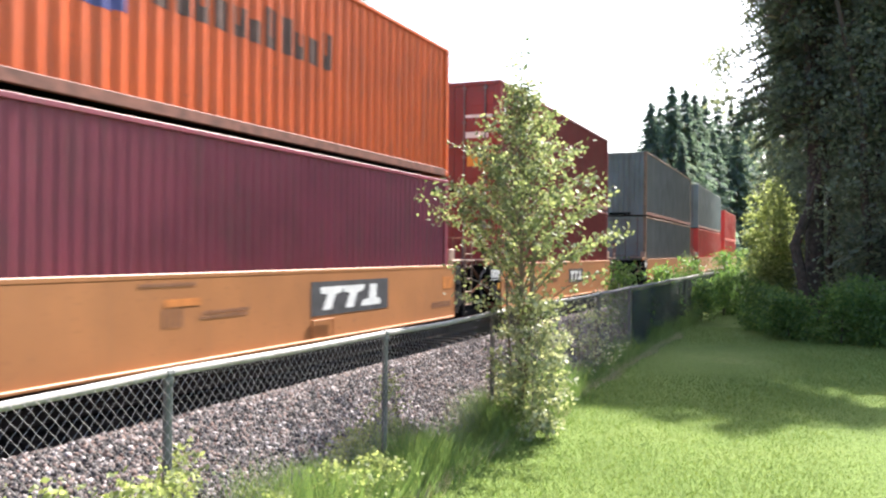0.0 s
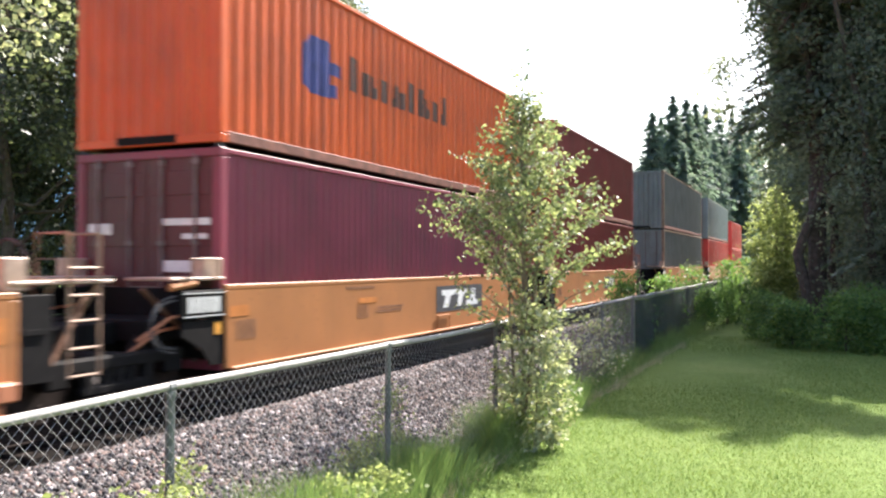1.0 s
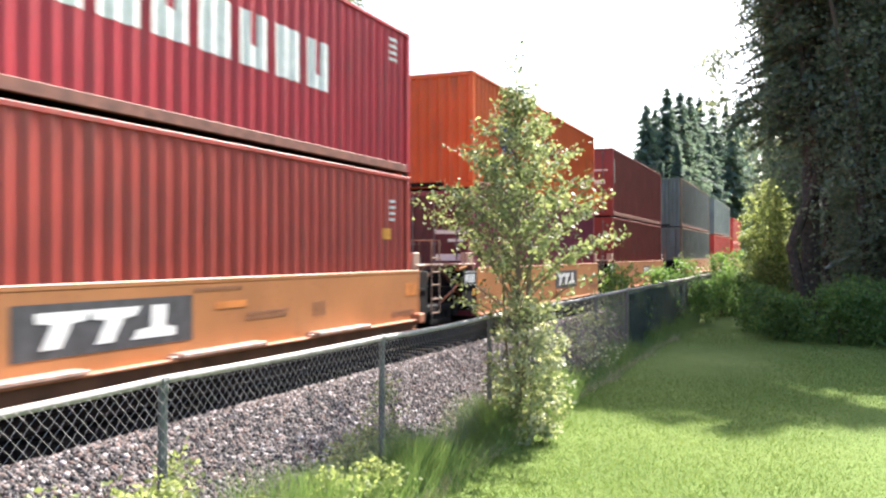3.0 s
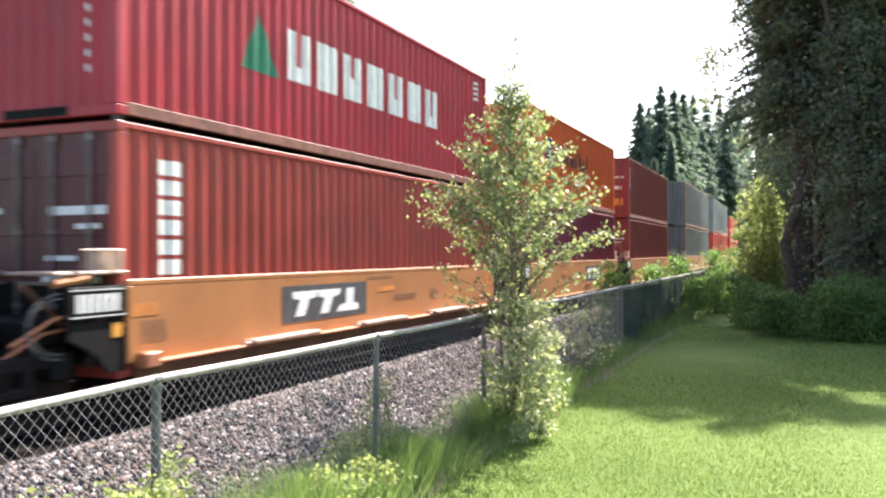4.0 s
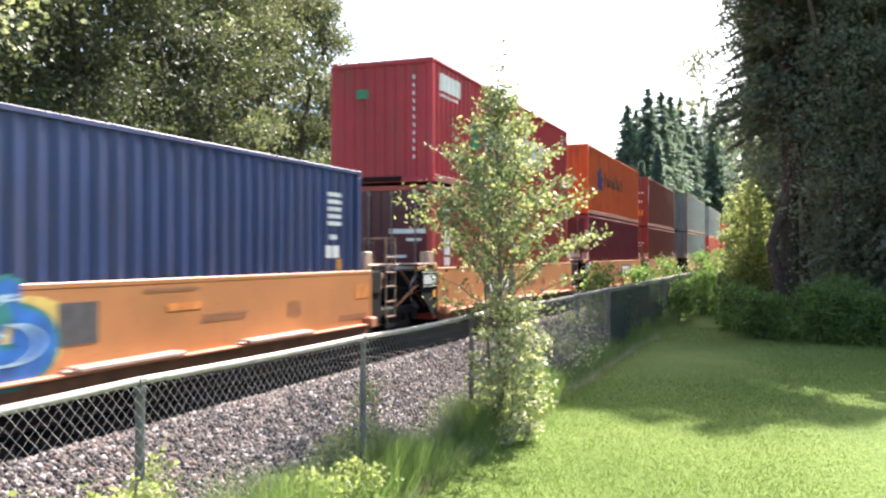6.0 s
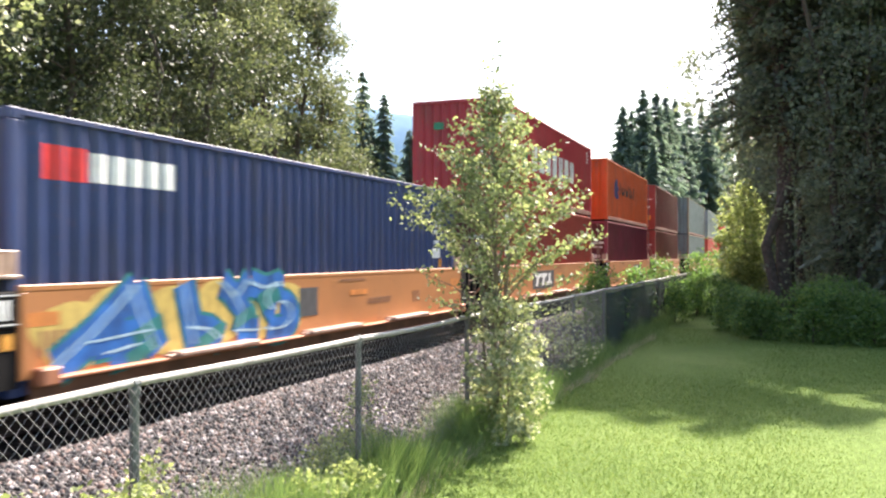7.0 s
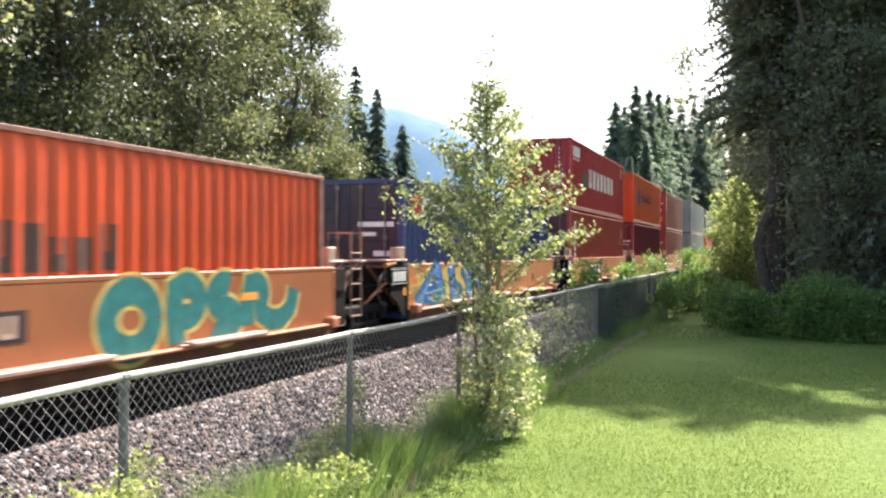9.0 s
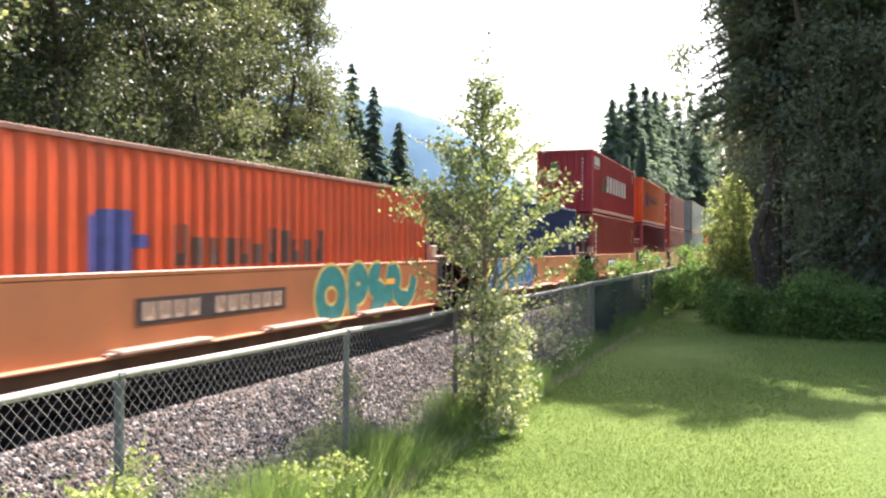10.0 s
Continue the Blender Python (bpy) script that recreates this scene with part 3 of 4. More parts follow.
        for i in range(len(pl)):
            sk.faces.new((f1[i], f2[i], f2[(i + 1) % len(pl)], f1[(i + 1) % len(pl)]))
        part("skirt", sk, M_BLACK, car, "sooty black end skirt")
        part("label_plate", boxed((*sorted((x, x + s * 0.006)), yr - 0.20, yr - 0.06, SILL_TOP - 0.62, SILL_TOP - 0.46)), M_YELINK, car)
        hose = [[(x - s * 0.06, yr - 0.85 - 0.42 * math.sin(q), SILL_TOP - 0.12 - 0.62 * (1 - math.cos(q)) / 2 - k) for q in np.linspace(0, math.pi, 12)] for k in (0.0, 0.05)]
        part("hose", tubes(hose, 0.013), M_DGREY, car, "grey brake hoses")
        part("walkway", boxed((*sorted((x - s * 0.02, x - s * 0.75)), yr - 0.95, yr + 0.05, SILL_TOP + 0.06, SILL_TOP + 0.10), r=0.01), M_STEP, car)
        part("bracket", boxed((*sorted((x - s * 0.05, x - s * 0.24)), yr - 0.34, yr + 0.04, SILL_TOP + 0.08, SILL_TOP + 0.34), r=0.015), M_STEP, car, "pale corner guide")
        part("small_fitting", tubes([[(x - s * 0.06, yr - 0.95, SILL_TOP - 0.02), (x - s * 0.06, yr - 0.5, SILL_TOP + 0.03)]], 0.05, 8), M_YELLOW, car)
    part("end_bulkhead", boxed((-1.24, 1.24, -hl - 0.06, -hl, 0.45, SILL_TOP - 0.05), r=0.015), M_BLACK, car)
    part("end_platform", boxed((-0.9, 0.9, -hl - 0.9, -hl - 0.06, 0.72, 0.98), r=0.015), M_BLACK, car)
    part("draft_sill", boxed((-0.35, 0.35, -hl - 1.4, -hl - 0.9, 0.68, 0.95), r=0.015), M_BLACK, car)
    for s in (-1, 1):
        part("brace", tubes([[(s * 1.15, hl + 0.42, 0.55), (s * 0.95, hl + 1.15, 1.30)]], 0.035, 8), M_WEB, car, "rusty diagonal brace")
        part("brace", tubes([[(s * 1.15, -hl - 0.30, 0.60), (s * 0.9, -hl - 1.05, 1.36)]], 0.035, 8), M_WEB, car, "rusty diagonal brace")
        part("brake_reservoir", tubes([[(s * 0.55, hl + 0.25, 1.16), (s * 1.12, hl + 0.25, 1.16)]], 0.13, 14), M_LEDGE, car, "rusty brown cylinder")
        part("grab_bar", tubes([[(s * 1.27, -hl - 0.10, 1.50), (s * 1.27, -hl - 0.10, 1.72), (s * 1.27, -hl - 0.62, 1.72), (s * 1.27, -hl - 0.62, 1.50)]], 0.014), M_TAN, car)
        part("handbrake_wheel", tubes([[(s * 0.45 + 0.26 * math.cos(q), hl + 0.60, 1.66 + 0.26 * math.sin(q)) for q in np.linspace(0, math.tau, 17)]], 0.018), M_DGREY, car)
        for k in (0.0, 0.16):
            part("air_pipe", tubes([[(s * (1.18 - k), -hl - 0.05, 1.10 - k), (s * (1.18 - k), -hl - 0.9, 1.02 - k), (s * (1.1 - k), -hl - 1.35, 0.78 - k)]], 0.02), M_LEDGE, car, "rusty pipe")
    # the truck shared with the unit ahead
    ty = hl + 1.55
    bm = bmesh.new()
    soft_box(bm, -1.05, 1.05, ty - 0.2, ty + 0.2, 0.42, 0.66, 0.03)
    truck = part("truck", bm, M_BLACK, car, "black cast-steel truck")
    for s in (-1, 1):
        bm = bmesh.new()
        x0, x1 = sorted((s * 0.96, s * 1.09))
        soft_box(bm, x0, x1, ty - 1.05, ty + 1.05, 0.50, 0.66, 0.03)
        soft_box(bm, x0, x1, ty - 0.55, ty + 0.55, 0.24, 0.36, 0.03)
        for e in (-1, 1):
            soft_box(bm, x0, x1, ty + e * 0.88 - 0.14, ty + e * 0.88 + 0.14, 0.36, 0.60, 0.03)
            soft_box(bm, x0, x1, ty + e * 0.45 - 0.07, ty + e * 0.45 + 0.07, 0.30, 0.55, 0.02)
        for k in (-0.18, 0.0, 0.18):
            tube(bm, [(s * 1.02, ty + k, 0.34), (s * 1.02, ty + k, 0.52)], 0.07, 8)
        part("side_frame", bm, M_BLACK, truck)
    for e in (-0.88, 0.88):
        bm = bmesh.new()
        disc(bm, (0, 0, 0), (1, 0, 0), 0.08, 1.9, 10)
        for s in (-1, 1):
            disc(bm, (s * 0.74, 0, 0), (1, 0, 0), 0.42, 0.12, 24)
            disc(bm, (s * 0.68, 0, 0), (1, 0, 0), 0.447, 0.03, 24)
            for k in range(4):
                a = k * math.pi / 2
                soft_box(bm, *sorted((s * 0.80, s * 0.81)), 0.25 * math.cos(a) - 0.03, 0.25 * math.cos(a) + 0.03, 0.25 * math.sin(a) - 0.03, 0.25 * math.sin(a) + 0.03, 0.004)
        w = part("wheelset", bm, M_STEEL, truck, "dark steel wheels on an axle")
        WHEELS.append((w, ty + e))
    return car


def sill_bars(car, name, rows, ink, note=""):
    bm = bmesh.new()
    for y0, y1, z0, z1 in rows:
        box(bm, SILL_X + 0.0005, SILL_X + 0.005, y0, y1, z0, z1)
    ob = part(name, bm, ink, car, note)
    if len(rows) > 1:
        tagged(ob, kind="stuff")


def small_marks(car, y0, y1):
    """Stencils on the side: thin unreadable lines, orange patches, a boxed mark."""
    rows = []
    for y, z in ((y0 - 1.1, 1.24), (y0, 0.88), (y0 - 0.05, 0.82), (5.0, 0.62), (5.0, 0.56)):
        for i in range(9):
            rows.append((y + i * 0.11, y + i * 0.11 + 0.075, z, z + 0.045))
    sill_bars(car, "stencil", rows, M_STENCIL, "small dark stencilled lines")
    for patch in ((y0 - 0.7, y0 - 0.05, 1.0, 1.09), (-6.1, -5.7, 0.98, 1.12), (5.55, 6.05, 0.92, 1.16)):
        sill_bars(car, "orange_patch", [patch], M_FADED, "faded orange patch")
    sill_bars(car, "boxed_mark", [(-5.95 + k * 0.11, -5.89 + k * 0.11, 0.68, 0.93) for k in range(4)] + [(y1 + k * 0.1, y1 + 0.04 + k * 0.1, 0.76, 0.98) for k in range(4)], M_STENCIL)


def maker_logo(car, y0, y1, z0=0.74, z1=1.16):
    sill_bars(car, "logo_panel", [(y0, y1, z0, z1)], M_DGREY, "dark framed maker's panel")
    w, h = y1 - y0, z1 - z0
    wedge = [(0.00, 1.0), (1.00, 1.0), (0.94, 0.72), (0.70, 0.66), (0.62, 0.0), (0.26, 0.0), (0.34, 0.66), (0.06, 0.72)]
    for k in range(3):
        shape = wedge if k < 2 else [(p, 1 - q) for p, q in wedge]
        a = y0 + w * (0.08 + 0.275 * k)
        bm = bmesh.new()
        for x in (SILL_X + 0.0052, SILL_X + 0.009):
            bm.faces.new([bm.verts.new((x, a + w * 0.28 * p + 0.05 * w * (q - 0.5), z0 + h * (0.16 + 0.68 * q))) for p, q in shape])
        part("logo_shape", bm, M_WHITE, car, "white block shape")


TRAIN = []


def ride(ob, base, z):
    TRAIN.append((ob, base, z))


def build_train():
    upper = FLOOR_Z + 2.855 + 0.065
    # unit with the two red containers far ahead
    car = well_car("yellow well car carrying two bright red containers", 12.38)
    ride(car, 86.4, 0)
    ride(container("bright red steel container in a well car", M_RED, doors=False), 86.4, FLOOR_Z)
    ride(container("bright red steel container stacked on another", M_RED), 86.4, FLOOR_Z + 2.62)
    # two long units with grey containers
    car = well_car("long yellow well car under grey and red containers", 16.35)
    ride(car, 68.6, 0)
    ride(container("red steel container under a grey one", M_RED, 16.15, 2.855), 68.6, FLOOR_Z + 0.2)
    ride(container("long grey steel container stacked on a red one", stacked=True, mat=M_GREY, length=16.15, high=2.93, rail_mat=M_GREY), 68.6, upper + 0.2)
    car = well_car("long yellow well car under two grey containers", 16.35)
    ride(car, 48.4, 0)
    ride(container("long grey steel container in a well car", M_GREY, 16.15, 2.855, rail_mat=M_TAN), 48.4, FLOOR_Z + 0.2)
    ride(container("long grey steel container stacked on another", stacked=True, mat=M_GREY, length=16.15, high=2.93, doors=False, rail_mat=M_TAN), 48.4, upper + 0.2)
    # maroon pair
    b = 25.95
    car = well_car("yellow well car under two maroon containers", ledge=False)
    small_marks(car, -2.0, 2.5)
    maker_logo(car, 0.2, 2.0)
    ride(car, b, 0)
    low = container("maroon steel container in a well car", M_MAROON, 12.192, 2.855)
    end_marks(low, 12.192, [(0.3, 1.0, 1.95, 2.02), (0.5, 0.9, 1.8, 1.86)])
    ride(low, b, FLOOR_Z)
    up = container("maroon steel container stacked on another", stacked=True, high=2.645, mat=M_MAROON, doors=True, rail_mat=M_MAROON, marks=[("serial_bars", [bar(-5.75, -5.62, 1.3 + k * 0.12, 1.38 + k * 0.12) for k in range(8)], M_WHITE, "white serial bars")])
    end_marks(up, 12.192, [(0.35, 0.95, 0.55, 0.85)], M_YELINK)
    end_marks(up, 12.192, [(0.3, 1.0, 1.75, 1.82), (0.3, 0.9, 1.25, 1.4)])
    ride(up, b, upper)
    # orange over plum
    b = 10.50
    car = well_car("yellow well car under an orange and a plum container", ledge=False)
    small_marks(car, -2.0, -2.72)
    maker_logo(car, 0.5, 3.06, 0.68, 1.20)
    ride(car, b + 0.1, 0)
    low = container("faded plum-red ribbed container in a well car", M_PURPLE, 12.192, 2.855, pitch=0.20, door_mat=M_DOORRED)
    end_marks(low, 12.192, [(-1.0, -0.6, 1.75, 1.9), (0.25, 1.05, 1.86, 1.95), (0.6, 1.0, 1.68, 1.75), (0.3, 0.9, 1.25, 1.4), (0.2, 0.9, 0.9, 0.98)])
    ride(low, b, FLOOR_Z)
    orange_marks = [("emblem", [[(-4.12, 1.12, 1.72), (-3.92, 1.02, 1.90), (-3.32, 1.02, 1.90)], bar(-3.32, -2.99, 1.40, 1.60), bar(-3.32, -3.12, 1.05, 1.25)], M_NAVYINK, "blue square emblem"),
                    ("lettering", word(-2.7, 4.1, 1.27, 0.56, 11, 0.28, [1, .7, .7, .7, .7, .55, 1, .95, .7, .7, 1]), M_DARKINK, "dark painted blocks of a company name")]
    up = container("weathered orange ribbed container stacked on a plum one", stacked=True, high=2.645, mat=M_ORANGE, doors=False, marks=orange_marks, rail_mat=M_ORANGE)
    ride(up, b, upper)
    # crimson over brick red
    b = -5.05
    car = well_car("yellow well car with rusty steps under red containers")
    small_marks(car, 0.65, 2.3)
    maker_logo(car, -3.1, -0.5, 0.66, 1.20)
    ride(car, b + 0.15, 0)
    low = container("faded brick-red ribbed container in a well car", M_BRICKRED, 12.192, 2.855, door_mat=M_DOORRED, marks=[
        ("lettering", [bar(-5.42, -4.98, 1.13 + k * 0.235, 1.31 + k * 0.235) for k in range(6)], M_WHITE, "white upright block letters"),
        ("warning_label", [bar(5.0, 5.36, 1.66, 1.86)], M_YELINK, "small yellow labels"),
        ("serial_bars", [bar(5.2, 5.45, 2.0 + k * 0.11, 2.05 + k * 0.11) for k in range(4)], M_WHITE, "white serial lines")])
    end_marks(low, 12.192, [(-1.0, -0.55, 1.85, 1.92), (0.2, 1.05, 1.82, 1.92), (0.6, 0.95, 1.66, 1.72), (0.15, 0.6, 1.3, 1.36), (0.1, 0.95, 1.05, 1.12)])
    ride(low, b, FLOOR_Z)
    up = container("crimson ribbed container stacked on a brick-red one", stacked=True, high=2.645, mat=M_CRIMSON, doors=False, marks=[
        ("emblem", [[(-3.78, 0.98, 1.0), (-3.35, 0.98, 1.80), (-2.88, 0.98, 1.0)]], M_GREENINK, "green triangular emblem"),
        ("lettering", word(-2.64, 5.9, 1.02, 0.75, 7, 0.2), M_WHITE, "large white block shapes of a company name"),
        ("notice", [bar(-5.65, -4.35, 2.02, 2.40)], M_WHITE, "white notice panel"),
        ("notice_lines", [bar(-5.62 + k * 0.12, -5.53 + k * 0.12, 1.89, 1.95) for k in range(10)], M_WHITE, "small white lines"),
        ("serial_bars", [bar(5.2, 5.6, 2.0 + k * 0.12, 2.06 + k * 0.12) for k in range(4)], M_WHITE, "white serial lines")])
    end_marks(up, 12.192, [(-0.6, -0.3, 1.85, 2.05)], M_GREENINK)
    end_marks(up, 12.192, [(0.76, 0.80, 0.5 + k * 0.17, 0.58 + k * 0.17) for k in range(11)])
    ride(up, b, upper)
    # navy single
    b = -20.55
    car = well_car("yellow well car with blue graffiti under a navy container")
    small_marks(car, 1.4, 3.4)
    ride(car, b + 0.15, 0)
    blue_graffiti(car)
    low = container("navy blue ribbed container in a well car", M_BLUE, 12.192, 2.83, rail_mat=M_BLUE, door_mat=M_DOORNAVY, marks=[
        ("emblem", [bar(-5.68, -5.42, 2.16, 2.52), bar(-5.38, -5.06, 2.16, 2.52)], M_REDINK, "red square emblem"),
        ("lettering", word(-5.0, 1.45, 2.17, 0.32, 5, 0.12), M_WHITE, "white block shapes of a company name"),
        ("label", [bar(4.85, 5.35, 1.32, 1.52), bar(5.0, 5.2, 1.62, 1.7)], M_WHITE, "pale label"),
        ("serial_bars", [bar(4.9, 5.4, 1.85 + k * 0.12, 1.92 + k * 0.12) for k in range(5)], M_WHITE, "white serial lines"),
        ("warning_label", [bar(5.2, 5.4, 1.12, 1.3)], M_YELINK, "yellow warning triangle")])
    end_marks(low, 12.192, [(0.2, 1.0, 1.85, 1.95), (0.25, 0.6, 1.66, 1.74), (0.55, 0.95, 1.25, 1.36)])
    ride(low, b, FLOOR_Z)
    # red-orange single
    b = -36.05
    car = well_car("orange-yellow well car with teal graffiti under an orange container", mat=M_DEEPYEL)
    sill_bars(car, "number_panel", [(-3.55, -0.23, 0.76, 1.08)], M_PANEL, "dark panel with a running number")
    for k in range(11):
        if k != 4:
            a = -3.42 + k * 0.285
            bm = boxed((SILL_X + 0.0052, SILL_X + 0.009, a, a + 0.07, 0.81, 1.03), (SILL_X + 0.0052, SILL_X + 0.009, a + 0.13, a + 0.20, 0.81, 1.03), (SILL_X + 0.0052, SILL_X + 0.009, a + 0.07, a + 0.13, 0.81, 0.86))
            part("figure", bm, M_STEP, car, "pale bar of a running number")
    teal_graffiti(car)
    ride(car, b + 0.15, 0)
    red_marks = [("emblem", [[(-4.05, 1.1, 1.7), (-3.85, 1.08, 1.80), (-3.3, 1.08, 1.80)], bar(-3.3, -3.02, 1.36, 1.52)], M_NAVYINK, "blue square emblem"),
                 ("lettering", word(-2.57, 3.95, 1.14, 0.52, 11, 0.28, [1, .7, .7, .7, .7, .55, 1, .95, .7, .7, 1]), M_DARKINK, "dark painted blocks of a company name")]
    low = container("bright red-orange ribbed container in a well car", M_REDORANGE, 12.192, 2.591, marks=red_marks, rail_mat=M_RUSTY)
    ride(low, b, FLOOR_Z)


def teal_graffiti(car):
    """Rounded spray-painted strokes with a pale edge."""
    x = SILL_X
    ring = [arc(2.45, 0.93, 0.33, 0.30, 0, 360, 30)]
    stem = [[(3.15, 0.62), (3.10, 0.95), (3.12, 1.25)] + arc(3.30, 1.08, 0.22, 0.18, 110, -110, 16)]
    ess = [arc(3.98, 1.10, 0.20, 0.15, 60, 270, 14) + arc(3.98, 0.82, 0.22, 0.14, 90, -150, 14)]
    tail = [[(4.45, 0.72), (4.43, 1.0), (4.50, 1.24)] + arc(4.62, 1.10, 0.16, 0.13, 90, -60, 10) + [(4.72, 0.86), (4.95, 0.74), (5.2, 0.74), (5.42, 0.88), (5.5, 1.12)]]
    for i, path in enumerate(ring + stem + ess + tail):
        path = [(0.85 + (y - 2.12) * 1.18, 0.52 + (z - 0.62) * 1.12) for y, z in path]
        part("graffiti_edge", strokes(path, 0.44, x + 0.0030 + 0.0004 * i), M_SPRAYYEL, car, "pale spray-paint edge")
        part("graffiti_stroke", strokes(path, 0.32, x + 0.0065 + 0.0004 * i), M_TEAL, car, "teal spray-paint letter stroke")
    bm = boxed((x + 0.009, x + 0.0095, 3.42, 3.85, 0.97, 1.08))
    part("graffiti_patch", bm, M_YELINK, car, "yellow spray-paint patch")


def blue_graffiti(car):
    x = SILL_X
    for k, (cy, cz, ry, rz) in enumerate(((-5.5, 0.85, 0.55, 0.36), (-4.75, 0.95, 0.6, 0.42), (-3.9, 0.9, 0.6, 0.42), (-3.0, 0.95, 0.65, 0.42), (-2.1, 0.92, 0.6, 0.42), (-1.35, 0.9, 0.5, 0.38))):
        bm = bmesh.new()
        bm.faces.new([bm.verts.new((x + 0.003 + 0.0003 * k, cy + ry * math.cos(q) * (1 + 0.18 * math.sin(3 * q + k)), cz + rz * math.sin(q))) for q in np.linspace(0, math.tau, 28)[:-1]])
        part("graffiti_ground", bm, M_SPRAYYEL, car, "yellow spray-paint cloud")
    for k, path in enumerate(([(-5.75, 0.54), (-5.2, 0.85), (-4.55, 1.32)], [(-4.62, 1.34), (-4.4, 0.9), (-4.2, 0.56)], [(-5.25, 0.74), (-4.3, 0.80)], [(-5.0, 0.60), (-4.5, 0.66)],
                 [(-3.72, 1.34), (-3.6, 0.95), (-3.5, 0.56)], [(-3.6, 0.78), (-3.2, 0.72), (-2.95, 0.58)],
                 [(-2.95, 1.32), (-2.6, 1.12), (-2.3, 1.34)], [(-2.75, 1.2), (-2.45, 0.92), (-2.55, 0.62)], [(-2.6, 0.66), (-2.1, 0.62)],
                 arc(-1.55, 1.05, 0.30, 0.18, 70, 250, 12), arc(-1.6, 0.80, 0.42, 0.20, 80, -130, 14), [(-2.3, 1.3), (-1.9, 1.2), (-1.5, 1.28)])):
        part("graffiti_edge", strokes(path, 0.46, x + 0.0055 + 0.0002 * k), M_TEAL, car, "blue-green spray-paint edge")
        part("graffiti_stroke", strokes(path, 0.36, x + 0.0085 + 0.0002 * k), M_SPRAYBLUE, car, "blue spray-paint letter stroke")
        for off in (-0.10, 0.03):
            part("graffiti_line", strokes([(y + off, z + 0.02) for y, z in path], 0.022, x + 0.0125 + 0.0002 * k), M_SPRAYPALE, car, "pale spray-paint highlight")
        if k % 2:
            y, z = path[len(path) // 2]
            part("graffiti_spot", strokes([(y - 0.22, z - 0.16), (y + 0.05, z - 0.06), (y + 0.28, z + 0.03)], 0.17, x + 0.0112 + 0.0002 * k), M_TEAL, car, "blue-green spray-paint spot")
    sill_bars(car, "dark_panel", [(-0.98, -0.42, 0.74, 1.18)], M_DGREY, "dark framed panel partly painted over")


# ---- plants ----
def turned(rng, n):
    """Two unit vectors for each of n leaves: along and across."""
    a = rng.normal(size=(n, 3))
    a[:, 2] = a[:, 2] * 0.6 - 0.35
    a /= np.linalg.norm(a, axis=1, keepdims=True)
    b = rng.normal(size=(n, 3))
    b -= a * (a * b).sum(1, keepdims=True)
    b /= np.linalg.norm(b, axis=1, keepdims=True)
    return a, b


def leaves(rng, centres, spread, per, size, wide=0.6):
    """Pointed leaves round each centre; (n, 4, 3) corners."""
    centres = np.asarray(centres)
    c = np.repeat(centres, per, axis=0)
    sp = np.repeat(np.broadcast_to(spread, len(centres)), per)[:, None]
    c = c + rng.normal(size=c.shape) * sp * (1, 1, 0.75)
    n = len(c)
    a, b = turned(rng, n)
    s = (size * rng.uniform(0.6, 1.3, n))[:, None]
    return np.stack([c - a * s * 0.5, c + b * s * wide * 0.5, c + a * s * 0.5, c - b * s * wide * 0.5], axis=1)


def limb_path(rng, p, q, n=5, bend=0.08):
    p, q = np.array(p), np.array(q)
    d = np.linalg.norm(q - p)
    pts = [p + (q - p) * k / n + (rng.normal(size=3) * bend * d if 0 < k < n else 0) for k in range(n + 1)]
    return [tuple(v) for v in pts]


def broad_tree(label, at, tall, crown, clumps, per, leaf, mat, bark, seed, lowest=0.25, trunk_r=0.12, name="tree", shape=None, lean=(0, 0), spread=0.22, limbs=26, category="tree", even=False):
    """A tapered trunk, limbs, and a crown of leaf clumps of uneven outline. crown: half widths in x and y. shape(h) narrows it by height 0..1."""
    rng = np.random.default_rng(seed)
    tree = thing(name, label, category)
    tree.location = at
    shape = shape or (lambda h: math.sin(math.pi * min(1, 0.18 + 0.8 * h)) ** 0.7)
    cs = []
    lump = rng.uniform(0.88, 1.1, 12) if even else rng.uniform(0.65, 1.2, 12)
    while len(cs) < clumps:
        h = rng.uniform(0, 1) ** (1.25 if even else 0.9)
        if even and rng.uniform() > max(0.08, min(1.0, shape(h)) ** 1.4):
            continue
        ang = rng.uniform(0, math.tau)
        r = math.sqrt(rng.uniform(0.02, 1)) * shape(h) * lump[int(ang / math.tau * 6) + (6 if h > 0.5 else 0)]
        z = tall * (lowest + (1 - lowest) * h)
        cs.append((lean[0] * h + crown[0] * r * math.cos(ang), lean[1] * h + crown[1] * r * math.sin(ang), z))
    cs = np.array(cs)
    part("crown", quads_mesh("crown", leaves(rng, cs, spread, per, leaf), mat), mat, tree)
    bm = bmesh.new()
    top = tall * 0.93
    axis = [(lean[0] * k / 7 + rng.normal() * 0.012 * tall * (k > 0), lean[1] * k / 7 + rng.normal() * 0.012 * tall * (k > 0), top * k / 7 - 0.1 * (k == 0)) for k in range(8)]
    tube(bm, axis, [trunk_r * (1 - k / 8.2) for k in range(8)], 8)
    part("trunk", bm, bark, tree)
    for i in rng.choice(len(cs), min(limbs, len(cs)), replace=False):
        q = cs[i]
        k = max(0.12, min(0.9, (q[2] - 0.5 * math.hypot(q[0], q[1])) / top)) * 7
        k0 = int(k)
        p = np.array(axis[k0]) * (1 - k + k0) + np.array(axis[min(7, k0 + 1)]) * (k - k0)
        r0 = trunk_r * (1 - k / 8.2) * 0.45
        path = limb_path(rng, p, q)
        bm = bmesh.new()
